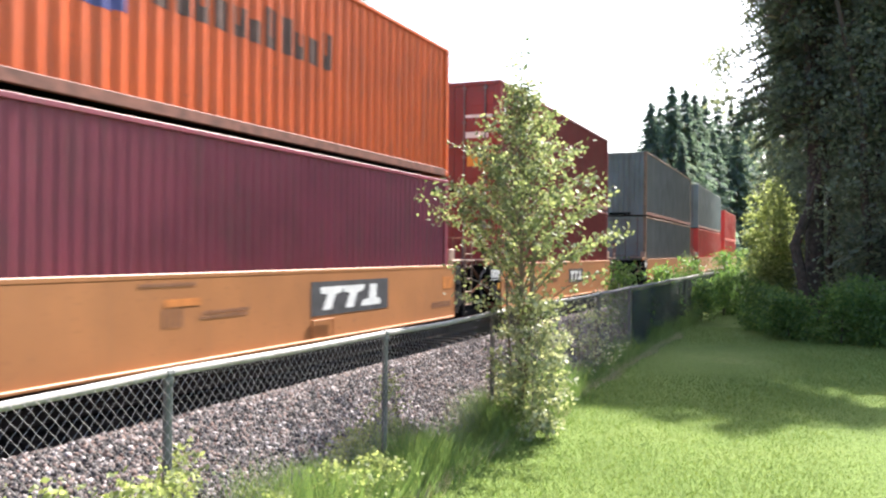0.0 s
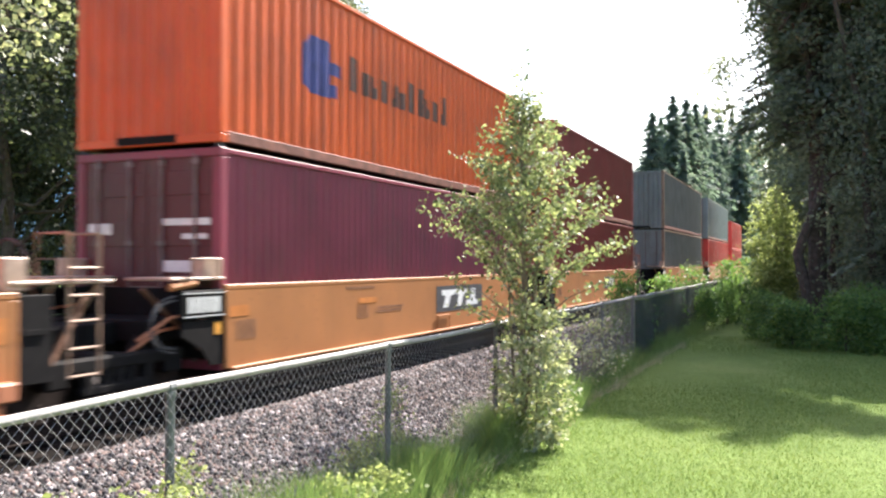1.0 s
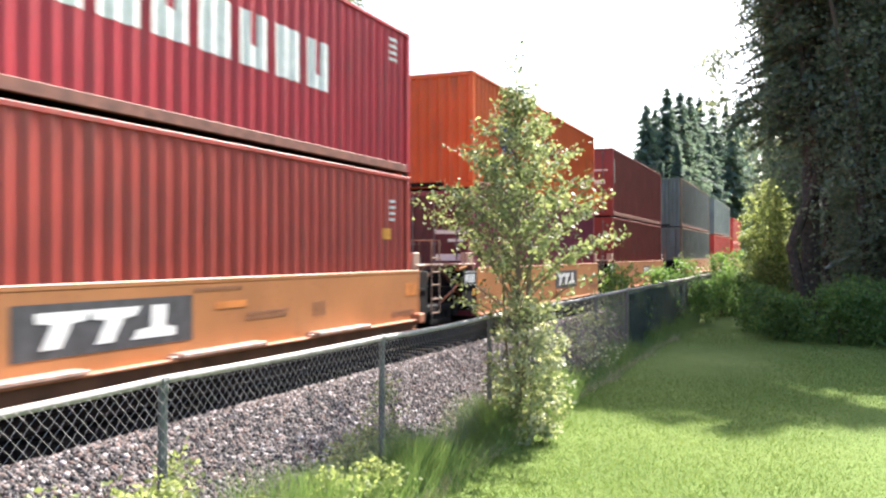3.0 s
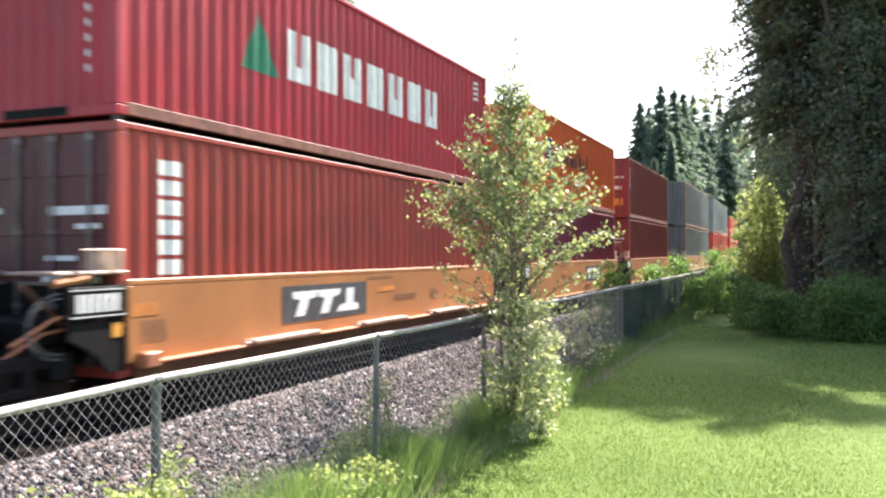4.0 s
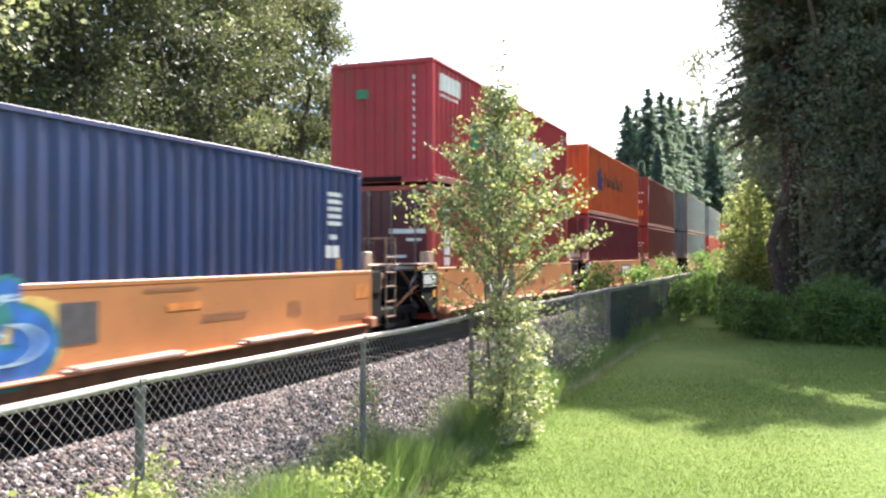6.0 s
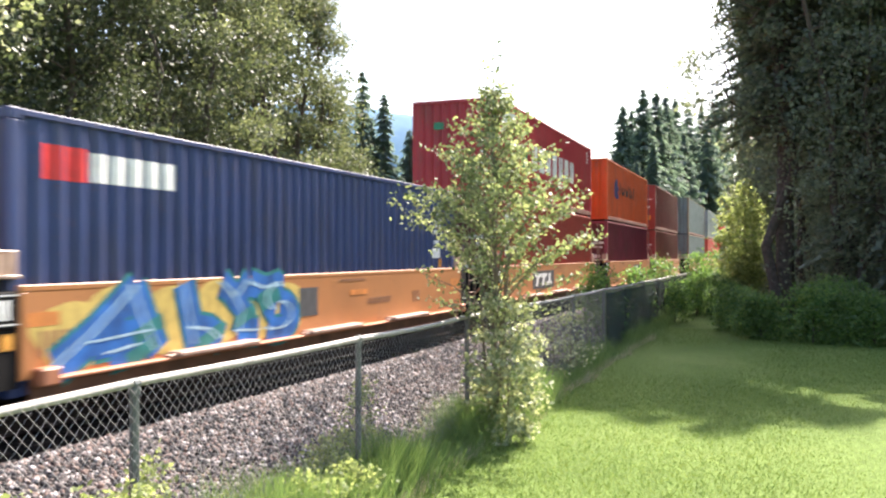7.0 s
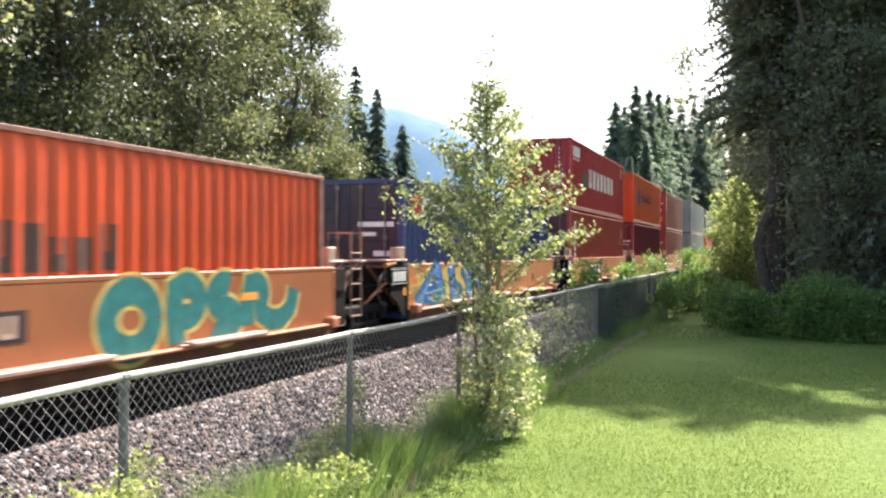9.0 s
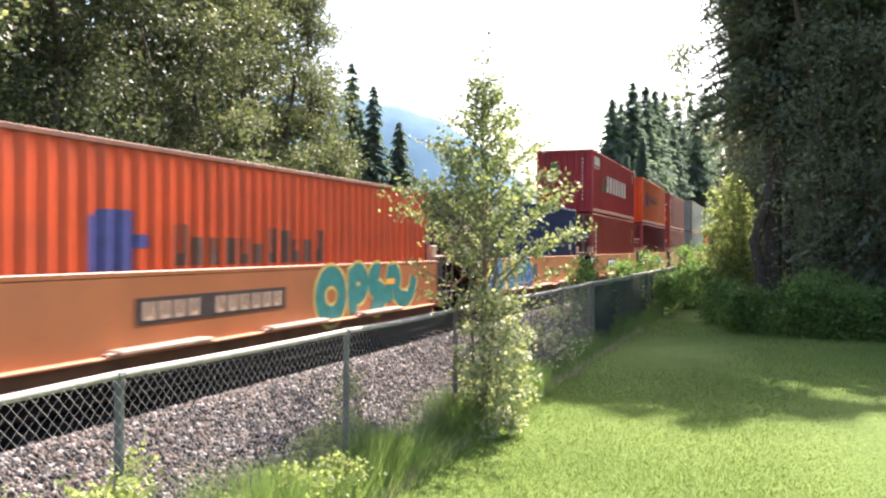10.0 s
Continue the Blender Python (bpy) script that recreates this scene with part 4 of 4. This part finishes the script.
        tube(bm, path, [r0 * (1 - 0.8 * j / 5) for j in range(6)], 5)
        part("limb", bm, bark, tree)
    return tree


def conifer(label, at, tall, half, mat, seed, lowest=0.12, whorls=30, per=7, sprays=12, droop=0.35, leaf=0.5, trunk_r=0.2, name="conifer", cone=0.75, loose=(0.7, 1.05)):
    """A straight trunk with whorls of drooping branches hung with flat needle sprays."""
    rng = np.random.default_rng(seed)
    tree = thing(name, label, "conifer tree")
    tree.location = at
    bm = bmesh.new()
    tube(bm, [(0, 0, -0.2), (0.03, 0, tall * 0.3), (0, 0.04, tall * 0.65), (0, 0, tall)], [trunk_r, trunk_r * 0.8, trunk_r * 0.45, 0.02], 8)
    part("trunk", bm, M_BARK, tree)
    cs = []
    for w in range(whorls):
        h = lowest + (1 - lowest) * (w + rng.uniform(-0.3, 0.3)) / whorls
        reach = half * (1 - h) ** cone * rng.uniform(0.75, 1.2) + 0.12
        for k in range(per):
            a = rng.uniform(0, math.tau)
            r = reach * rng.uniform(*loose)
            z0 = tall * h
            tip = (r * math.cos(a), r * math.sin(a), z0 - droop * r + rng.normal() * 0.1)
            if w % 4 == 0 and k < 2:
                bm = bmesh.new()
                tube(bm, [(0, 0, z0), (tip[0] * 0.5, tip[1] * 0.5, z0 - droop * r * 0.3), tip], [0.045, 0.03, 0.01], 4)
                part("branch", bm, M_BARK, tree)
            for j in range(sprays):
                q = rng.uniform(0.15, 1.0)
                cs.append((tip[0] * q, tip[1] * q, z0 - droop * r * q * q - rng.uniform(0, 0.25) * leaf, a, h))
    cs = np.array(cs)
    n = len(cs)
    ang = cs[:, 3] + rng.normal(size=n) * 0.7
    along = np.stack([np.cos(ang), np.sin(ang), -0.55 + rng.normal(size=n) * 0.35], axis=1)
    along /= np.linalg.norm(along, axis=1, keepdims=True)
    side = np.stack([-np.sin(ang), np.cos(ang), rng.normal(size=n) * 0.5], axis=1)
    side /= np.linalg.norm(side, axis=1, keepdims=True)
    s = (leaf * rng.uniform(0.6, 1.3, n) * (1.1 - 0.78 * cs[:, 4]))[:, None]
    c = cs[:, :3]
    co = np.stack([c - along * s * 0.4, c + side * s * 0.22, c + along * s * 0.7, c - side * s * 0.22], axis=1)
    part("needles", quads_mesh("needles", co, mat), mat, tree)
    return tree


def polar(az, dist, z=0.0):
    """A place by its bearing left of the track's direction, in degrees, and its distance from the lawn's viewpoint."""
    a = radians(az)
    return (-math.sin(a) * dist, math.cos(a) * dist, z)


def build_sapling():
    """A slender leader with rising side branches; leaves sit along the branches and their twigs."""
    rng = np.random.default_rng(11)
    tree = thing("young_tree", "slender young broadleaf tree growing beside the fence", "tree")
    tree.location = (-3.40, 10.5, 0)
    axis = [(0, 0, -0.1), (0.03, 0.02, 0.7), (0.0, 0.05, 1.4), (0.04, 0.02, 2.1), (0.02, 0, 2.8), (0.0, 0.03, 3.5), (0.02, 0.0, 4.2), (0.01, 0.0, 4.86)]
    bm = bmesh.new()
    tube(bm, axis, [0.045, 0.038, 0.033, 0.027, 0.021, 0.015, 0.009, 0.004], 8)
    part("trunk", bm, M_PALEBARK, tree)
    for dx, dy, top in ((-0.22, 0.1, 2.9), (0.26, -0.08, 3.1), (0.12, 0.25, 2.6)):
        bm = bmesh.new()
        tube(bm, [(0, 0, 0.0), (dx * 0.5, dy * 0.5, 0.8), (dx * 0.8, dy * 0.8, 1.7), (dx, dy, top)], [0.026, 0.022, 0.016, 0.005], 6)
        part("stem", bm, M_PALEBARK, tree)
    axis = np.array(axis)
    spots = []

    def hang(p, q, count, spread=0.05):
        for u in rng.uniform(0, 1, count):
            spots.append(p + (q - p) * u + rng.normal(size=3) * spread)

    count = 104
    for i in range(count):
        z0 = 1.05 + 3.3 * (i / count) ** 0.92
        p = np.array([np.interp(z0, axis[:, 2], axis[:, k]) for k in range(3)])
        a = i * 2.39996 + rng.normal() * 0.25
        reach = float(np.interp(z0, [1.1, 1.5, 1.9, 2.4, 2.9, 3.4, 3.8, 4.3], [0.78, 1.0, 1.06, 0.96, 0.78, 0.56, 0.34, 0.14])) * rng.choice([0.5, 0.75, 0.95, 1.0, 1.18])
        rise = rng.uniform(0.55, 1.05)
        out = np.array([math.cos(a), math.sin(a), 0.0])
        mid = p + out * reach * 0.55 + np.array([0, 0, reach * rise * 0.7])
        tip = p + out * reach + np.array([0, 0, reach * rise])
        bm = bmesh.new()
        tube(bm, [tuple(p), tuple(mid), tuple(tip)], [0.011, 0.007, 0.003], 5)
        part("branch", bm, M_PALEBARK, tree)
        k = 0.45 if z0 < 1.6 else 1.0
        hang(p + (mid - p) * 0.35, mid, int(34 * reach * k))
        hang(mid, tip, int(52 * reach * k) + 2)
        for _ in range(int(5 * reach) + 2):
            u = rng.uniform(0.3, 1.0)
            q = p + (mid - p) * u / 0.55 if u < 0.55 else mid + (tip - mid) * (u - 0.55) / 0.45
            e = a + rng.choice([-1, 1]) * rng.uniform(0.4, 1.1)
            l = rng.uniform(0.12, 0.34) * (0.5 + 0.5 * reach)
            hang(q, q + np.array([math.cos(e) * l, math.sin(e) * l, l * rng.uniform(-0.1, 0.7)]), int((6 + 24 * l) * k), 0.04)
    hang(axis[5], axis[6], 22, 0.07)
    hang(axis[6], axis[7] + (0, 0, 0.04), 70, 0.07)
    co = leaves(rng, np.array(spots), 0.014, 1, 0.066, 0.6)
    part("crown", quads_mesh("crown", co, M_LEAF_YOUNG), M_LEAF_YOUNG, tree)
    broad_tree("leafy green shrub at the foot of a young tree", (-3.18, 10.35, 0), 1.75, (0.56, 0.46), 130, 24, 0.078, M_LEAF_PALE, M_PALEBARK, 12,
               lowest=0.05, trunk_r=0.014, name="shrub", spread=0.07, limbs=40, category="shrub", shape=lambda h: float(np.interp(h, [0, 0.2, 0.5, 0.75, 1], [0.55, 0.95, 1.05, 0.65, 0.4])), even=True)


def build_twigs():
    for i, (x, y, tall, w) in enumerate([(-3.55, 14.3, 1.35, 0.55), (-3.6, 15.8, 1.2, 0.45), (-3.6, 12.6, 1.3, 0.4), (-3.95, 17.5, 1.5, 0.5)]):
        broad_tree("sparse twiggy shrub growing through the fence", (x, y, 0), tall, (w, w), 45, 7, 0.07, M_LEAF_PALE, M_PALEBARK, 200 + i, lowest=0.25, trunk_r=0.014, name="shrub", spread=0.09, limbs=38, category="shrub")


def build_left_trees():
    spots = [(50, 26, 15, 3.6, 21), (44.5, 28, 14.5, 3.4, 22), (40, 31, 16, 3.8, 23), (36.2, 34, 16, 3.4, 24), (33.2, 37, 16.5, 3.0, 25), (30.6, 40, 14.6, 2.5, 26), (29.4, 41, 14.3, 2.1, 35), (28.6, 43, 10.5, 1.8, 36), (57, 27, 16, 4, 29)]
    back = [(48, 36, 21, 4.6, 27), (42, 40, 21, 4.6, 28), (37, 45, 21, 4.6, 31), (33.5, 50, 20, 4.0, 32), (54, 36, 21, 4.6, 33)]
    for az, d, tall, half, seed in spots:
        # below 38 degrees the paler leaf paints the trees as sunlit
        broad_tree("tall leafy deciduous tree behind the tracks", polar(az, d), tall, (half, half), 46 if az < 34 else 85, 330, 0.15, M_LEAF_SUNLIT if az < 38 else M_LEAF_DECID, M_BARK, seed, lowest=0.06, trunk_r=0.20, spread=0.44, limbs=40)
    for az, d, tall, half, seed in back:
        broad_tree("tall dark tree deeper in the wood behind the tracks", polar(az, d), tall, (half, half), 420, 52, 0.36, M_LEAF_DECID, M_BARK, seed, lowest=0.03, trunk_r=0.25, spread=0.6, limbs=20)
    # the pale leaf colour paints this tree as sunlit
    broad_tree("light green leafy tree close behind the tracks", polar(51.0, 16.8), 11.0, (2.0, 2.0), 130, 34, 0.16, M_LEAF_PALE, M_BARK, 34, lowest=0.56, trunk_r=0.12, spread=0.3, limbs=40)


def build_conifers():
    for az, d, tall, half, seed in [(26.5, 62, 15.6, 2.6, 41), (25.1, 62, 14.0, 2.4, 42), (23.4, 64, 11.6, 2.6, 43), (27.6, 66, 13.0, 2.4, 44), (25.9, 68, 13.0, 2.6, 45)]:
        conifer("slim dark green spruce behind the tracks", polar(az, d), tall, half, M_NEEDLE_HAZED, seed, lowest=0.03, whorls=54, per=10, sprays=34, leaf=0.6, cone=0.8, loose=(0.4, 1.2))
    rng = np.random.default_rng(8)
    for az, d, tall in [(9.9, 100, 14.5), (9.5, 95, 18), (8.9, 100, 19), (8.2, 98, 20.5), (7.4, 104, 21), (6.8, 112, 22.5), (6.2, 150, 29), (5.4, 165, 31), (4.6, 170, 31), (3.7, 165, 32), (8.6, 88, 12), (7.6, 90, 14), (5.9, 190, 30), (5.0, 180, 27), (1.0, 90, 22), (9.2, 112, 19), (7.9, 112, 21), (1.6, 70, 18), (3.4, 190, 35), (6.6, 160, 29), (7.1, 150, 27), (5.7, 140, 22), (4.2, 150, 26), (10.4, 104, 10)]:
        conifer("dark fir in a distant wood", polar(az, d), tall + rng.uniform(-0.6, 0.6), tall * (0.23 if d > 92 else 0.14), M_NEEDLE_HAZED, int(az * 100), lowest=0.03, whorls=70, per=10, sprays=26, leaf=0.58 + d / 330, droop=0.22, trunk_r=0.2, cone=0.8, loose=(0.35, 1.25))


def build_right_wood():
    for i, (x, y, tall, half) in enumerate([(0.15, 32.2, 20.5, 3.3), (4.8, 31.5, 17.0, 4.6), (8.0, 31, 16.5, 4.6), (3.2, 39, 25, 4.8), (3.5, 48, 26, 4.4), (11.8, 29, 18, 5), (8, 37, 24, 5), (13, 36, 24, 5), (16.5, 29, 18, 5), (5, 46, 28, 5), (11, 45, 28, 5), (5.5, 60, 28, 5), (-0.6, 60, 24, 3.4), (0.2, 44, 21, 3.5)]):
        conifer("tall dark conifer at the edge of the lawn", (x, y, 0), tall, half, M_NEEDLE, 60 + i, lowest=0.32 if i == 0 else 0.64 if i == 13 else 0.03, whorls=64 if i == 0 else 56, per=10, sprays=95 if i == 0 else 48, droop=0.28 if i == 0 else 0.38, leaf=0.30 if i == 0 else 0.38, trunk_r=0.32, cone=0.45 if i == 0 else 0.7, loose=(0.35, 1.05) if i == 0 else (0.7, 1.05))
    for i, (x, y, tall, half) in enumerate([(2.6, 30.0, 13, 2.6), (2.1, 30.8, 10.5, 1.7), (5.8, 28.6, 14, 2.8), (9.2, 27.6, 15, 3.0), (2.7, 34.8, 12, 2.3)]):
        broad_tree("dark shaded broadleaf tree among the conifers", (x, y, 0), tall, (half, half), 300, 46, 0.15, M_LEAF_DARK, M_BARK, 170 + i, lowest=0.05, trunk_r=0.14, spread=0.30, limbs=26)
    for i, (x, y, tall, half) in enumerate([(0.7, 50, 12.5, 2.6), (-1.0, 56, 14.5, 2.3), (2.6, 53, 18, 3.0), (0.4, 64, 18, 3.0)]):
        broad_tree("dark broadleaf tree deeper in the wood", (x, y, 0), tall, (half, half), 300, 44, 0.30, M_LEAF_DARK, M_BARK, 160 + i, lowest=0.05, trunk_r=0.18, spread=0.42, limbs=20)
    broad_tree("tall dark tree with drooping boughs at the edge of the wood", (0.1, 31.6, 0), 19.5, (3.7, 2.8), 130, 150, 0.17, M_LEAF_DARK, M_BARK, 155, lowest=0.30, trunk_r=0.2, spread=0.32, limbs=50, shape=lambda h: float(np.interp(h, [0, 0.15, 0.5, 0.8, 1], [0.55, 0.85, 1.0, 0.8, 0.3])))
    high = lambda h: float(np.interp(h, [0, 0.3, 0.7, 0.92, 1], [0.5, 0.9, 1.0, 0.8, 0.45]))
    for i, (x, y, tall, half, low, lean) in enumerate([(2.8, 34.0, 22.5, 3.2, 0.55, (0, 0)), (2.2, 31.0, 16.2, 1.9, 0.60, (-2.4, -2.2)), (2.9, 31.0, 18.6, 2.4, 0.45, (0, 0)), (1.4, 37.5, 15.0, 2.0, 0.46, (-2.2, -1.0)), (1.2, 36.0, 13.5, 1.9, 0.5, (-1.4, -0.4)),
                                                       (4.9, 35.0, 19.0, 3.0, 0.45, (0, 0)), (7.0, 33.5, 18.0, 3.6, 0.4, (0, 0)), (11.0, 31.0, 17.5, 3.8, 0.4, (0, 0))]):
        broad_tree("tall broadleaf tree with a high spreading crown", (x, y, 0), tall, (half, half), int(26 * half), 230, 0.18, M_LEAF_DARK, M_BARK, 181 + i, lowest=low, trunk_r=0.16, spread=0.24, limbs=30, lean=lean, shape=high)
    broad_tree("dark leaning broadleaf tree at the edge of the wood", (0.7, 33.6, 0), 15.5, (1.9, 1.9), 95, 130, 0.16, M_LEAF_DARK, M_BARK, 190, lowest=0.5, trunk_r=0.13, spread=0.34, limbs=30, lean=(-1.7, 0), shape=lambda h: float(np.interp(h, [0, 0.3, 0.6, 0.85, 1], [0.35, 0.75, 1, 0.9, 0.4])))


def build_shrubs():
    broad_tree("sunlit yellow-green shrub at the end of the fence", polar(2.1, 38), 5.6, (1.02, 1.1), 260, 30, 0.15, M_LEAF_SHRUB, M_PALEBARK, 71, lowest=0.1, trunk_r=0.06, name="shrub", spread=0.2, category="shrub", even=True,
               shape=lambda h: float(np.interp(h, [0, 0.2, 0.5, 0.8, 1], [0.8, 1, 1, 0.7, 0.15])))
    for i, (x, y, w, tall) in enumerate([(-0.5, 25.4, 0.9, 1.1), (0.8, 24.6, 1.1, 1.45), (2.2, 24.4, 1.2, 1.25), (3.8, 24.0, 1.2, 1.55), (5.4, 23.7, 1.2, 1.3), (7.0, 23.4, 1.3, 1.6), (8.8, 23.2, 1.3, 1.6), (1.5, 26.2, 1.4, 1.6), (4.6, 26, 1.5, 1.7), (7.5, 25.6, 1.5, 1.8), (-1.1, 27.6, 0.9, 1.2), (-2.6, 35.0, 0.9, 1.6), (-1.6, 32.5, 0.8, 1.2)]):
        broad_tree("dark green leafy hedge bush bordering the lawn", (x, y, 0), tall, (w, w * 0.8), 150, 26, 0.10, M_IVY, M_BARK, 80 + i, lowest=0.04, trunk_r=0.03, name="hedge_bush", spread=0.14, limbs=12, category="bush", shape=lambda h: 0.95 - 0.5 * h * h)
    for i, (x, y, w, tall) in enumerate([(-4.3, 22.0, 0.7, 1.95), (-4.2, 27.5, 0.7, 1.8), (-4.1, 33.5, 0.8, 2.1), (-3.2, 37.5, 0.9, 2.3), (-2.9, 42.0, 1.0, 2.4), (-3.35, 30.5, 0.5, 1.25), (-2.9, 33.5, 0.7, 1.3)]):
        broad_tree("dark green shrub growing along the fence", (x, y, 0), tall, (w, w * 1.3), 90, 22, 0.10, M_IVY, M_BARK, 95 + i, lowest=0.1, trunk_r=0.03, name="shrub", spread=0.16, limbs=12, category="shrub", shape=lambda h: 0.9 - 0.5 * h * h)


def blades(rng, xs, ys, tall, wide, lean, z0=None):
    n = len(xs)
    a = rng.uniform(0, math.tau, n)
    h = tall * rng.uniform(0.55, 1.25, n)
    base = np.stack([xs, ys, np.zeros(n) if z0 is None else z0], axis=1)
    w = np.stack([np.cos(a), np.sin(a), np.zeros(n)], axis=1) * (wide / 2)
    d = rng.uniform(0, math.tau, n)
    up = np.stack([np.cos(d) * lean * h, np.sin(d) * lean * h, h], axis=1)
    return np.stack([base - w, base + w, base + w * 0.25 + up, base - w * 0.25 + up], axis=1)


def build_grass():
    rng = np.random.default_rng(17)
    n = 240000
    y = 6.0 + 22 * rng.uniform(0, 1, n) ** 1.6
    x = rng.uniform(-3.3, 9.5, n)
    tagged(new("lawn_grass", quads_mesh("lawn_grass", blades(rng, x, y, 0.030, 0.010, 0.7), M_GRASS)), "short mown bright green grass", "grass", kind="stuff")
    n = 24000
    y = np.concatenate([rng.uniform(5.2, 13.5, 18000), rng.uniform(13.5, 30.0, 6000)])
    x = FENCE_X + rng.normal(0.08, 0.20, n)
    tuft = 0.75 + 0.5 * np.sin(y * 1.9) * np.sin(y * 0.77 + 1)
    co = blades(rng, x, y, 0.50, 0.007, 0.45)
    co[:, 2:, 2] *= tuft[:, None]
    tagged(new("tall_grass", quads_mesh("tall_grass", co, M_WEED)), "tall unmown green grass along the fence", "grass", kind="stuff")
    n = 3200
    y = 5.0 + 20 * rng.uniform(0, 1, n) ** 1.5
    x = FENCE_X + 0.36 + 0.09 * np.sin(y * 2.3) * np.sin(y * 0.7) + rng.normal(0, 0.07, n)
    tagged(new("dry_grass", quads_mesh("dry_grass", blades(rng, x, y, 0.10, 0.012, 0.9), M_DRY)), "pale dry grass edging the lawn", "grass", kind="stuff")


def build_weeds():
    for i, (x, y, tall, w) in enumerate([(-3.95, 4.75, 0.95, 0.22), (-3.75, 3.5, 0.55, 0.4), (-3.5, 6.1, 0.55, 0.35), (-3.9, 5.6, 0.45, 0.3), (-4.1, 8.2, 0.95, 0.25), (-3.4, 4.2, 0.6, 0.3), (-3.55, 3.3, 1.05, 0.25), (-3.48, 3.75, 0.98, 0.25), (-3.6, 2.9, 1.05, 0.25), (-3.55, 4.15, 0.9, 0.22), (-3.5, 5.3, 0.5, 0.28), (-3.45, 6.7, 0.5, 0.28), (-3.85, 7.0, 0.6, 0.2)]):
        broad_tree("light green leafy weed by the fence", (x, y, 0), tall, (w, w), 44, 22, 0.046, M_LEAF_SHRUB, M_LEAF_SHRUB, 120 + i, lowest=0.1, trunk_r=0.008, name="weed", spread=0.06, limbs=14, category="weed")


def build_mountain():
    rng = np.random.default_rng(2)
    v, f = [], []
    n = 60
    for j in range(5):
        for i in range(n + 1):
            az = 52 - 50 * i / n
            top = float(np.interp(az, [2, 10, 15, 19, 22, 25, 30, 40, 52], [0, 30, 120, 205, 238, 255, 270, 250, 260])) + rng.normal() * 2
            v.append(polar(az, 1500 + j * 120, -20 + 1.38 * top * math.sin(j / 4 * math.pi / 2)))
    for j in range(4):
        for i in range(n):
            a = j * (n + 1) + i
            f.append((a, a + 1, a + n + 2, a + n + 1))
    m, nt, b = node_mat("hazed_distant_forest", 1.0)
    # blue distance haze is mixed into the forest colour, plus a weak glow
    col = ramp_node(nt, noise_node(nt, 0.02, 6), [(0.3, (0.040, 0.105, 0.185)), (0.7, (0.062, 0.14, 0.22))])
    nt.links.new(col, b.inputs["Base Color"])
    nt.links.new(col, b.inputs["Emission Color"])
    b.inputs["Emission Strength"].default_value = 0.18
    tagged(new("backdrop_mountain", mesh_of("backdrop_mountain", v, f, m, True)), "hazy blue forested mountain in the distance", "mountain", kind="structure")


def build_screens(fence):
    """Dark green shade cloth tied to the farther bays."""
    m, nt, b = node_mat("green_shade_cloth", 0.95)
    b.inputs["Specular IOR Level"].default_value = 0.03
    nt.links.new(ramp_node(nt, noise_node(nt, 2.0, 5), [(0.3, (0.022, 0.040, 0.040)), (0.7, (0.046, 0.070, 0.068))]), b.inputs["Base Color"])
    clear = nt.nodes.new("ShaderNodeBsdfTransparent")
    weave = nt.nodes.new("ShaderNodeMixShader")
    weave.inputs[0].default_value = 0.42
    nt.links.new(b.outputs[0], weave.inputs[1])
    nt.links.new(clear.outputs[0], weave.inputs[2])
    nt.links.new(weave.outputs[0], nt.nodes["Material Output"].inputs[0])
    for k in range(5, 14):
        y0 = POST_Y0 + k * BAY + 0.01
        v, f = [], []
        for i in range(13):
            y = y0 + (BAY - 0.02) * i / 12
            sag = 0.03 * math.sin(i / 12 * math.pi) + 0.012 * math.sin(i * 2.1 + k)
            v += [(0.075 + 0.012 * math.sin(i * 1.7 + k), y, 0.05), (0.060, y, RAIL_TOP - 0.06 - sag), (0.080 + 0.012 * math.sin(i * 1.7 + k), y, 0.05), (0.065, y, RAIL_TOP - 0.06 - sag)]
        for i in range(12):
            a, c = i * 4, i * 4 + 4
            f += [(a, c, c + 1, a + 1), (a + 2, a + 3, c + 3, c + 2)]
        part("shade_cloth", mesh_of("shade_cloth", v, f, m, True), m, fence, "dark green shade cloth").location = (FENCE_X, 0, 0)


build_ground()
build_mountain()
the_bed = build_ballast()
build_track()
the_fence = build_fence()
build_screens(the_fence)
build_train()
build_sapling()
build_left_trees()
build_conifers()
build_right_wood()
build_shrubs()
build_weeds()
build_twigs()
build_grass()
build_stones(the_bed)


def motions():
    times = [0.5 * k for k in range(21)]
    for ob, base, z in TRAIN:
        walk(ob, [(t, pose(TRACK_X, base + gone(t), RAIL_Z + z)) for t in times])
    fine = [0.1 * k for k in range(101)]
    for w, y in WHEELS:
        walk(w, [(t, pose(0, y, 0.42, -math.degrees(gone(t) / 0.42))) for t in fine])


motions()
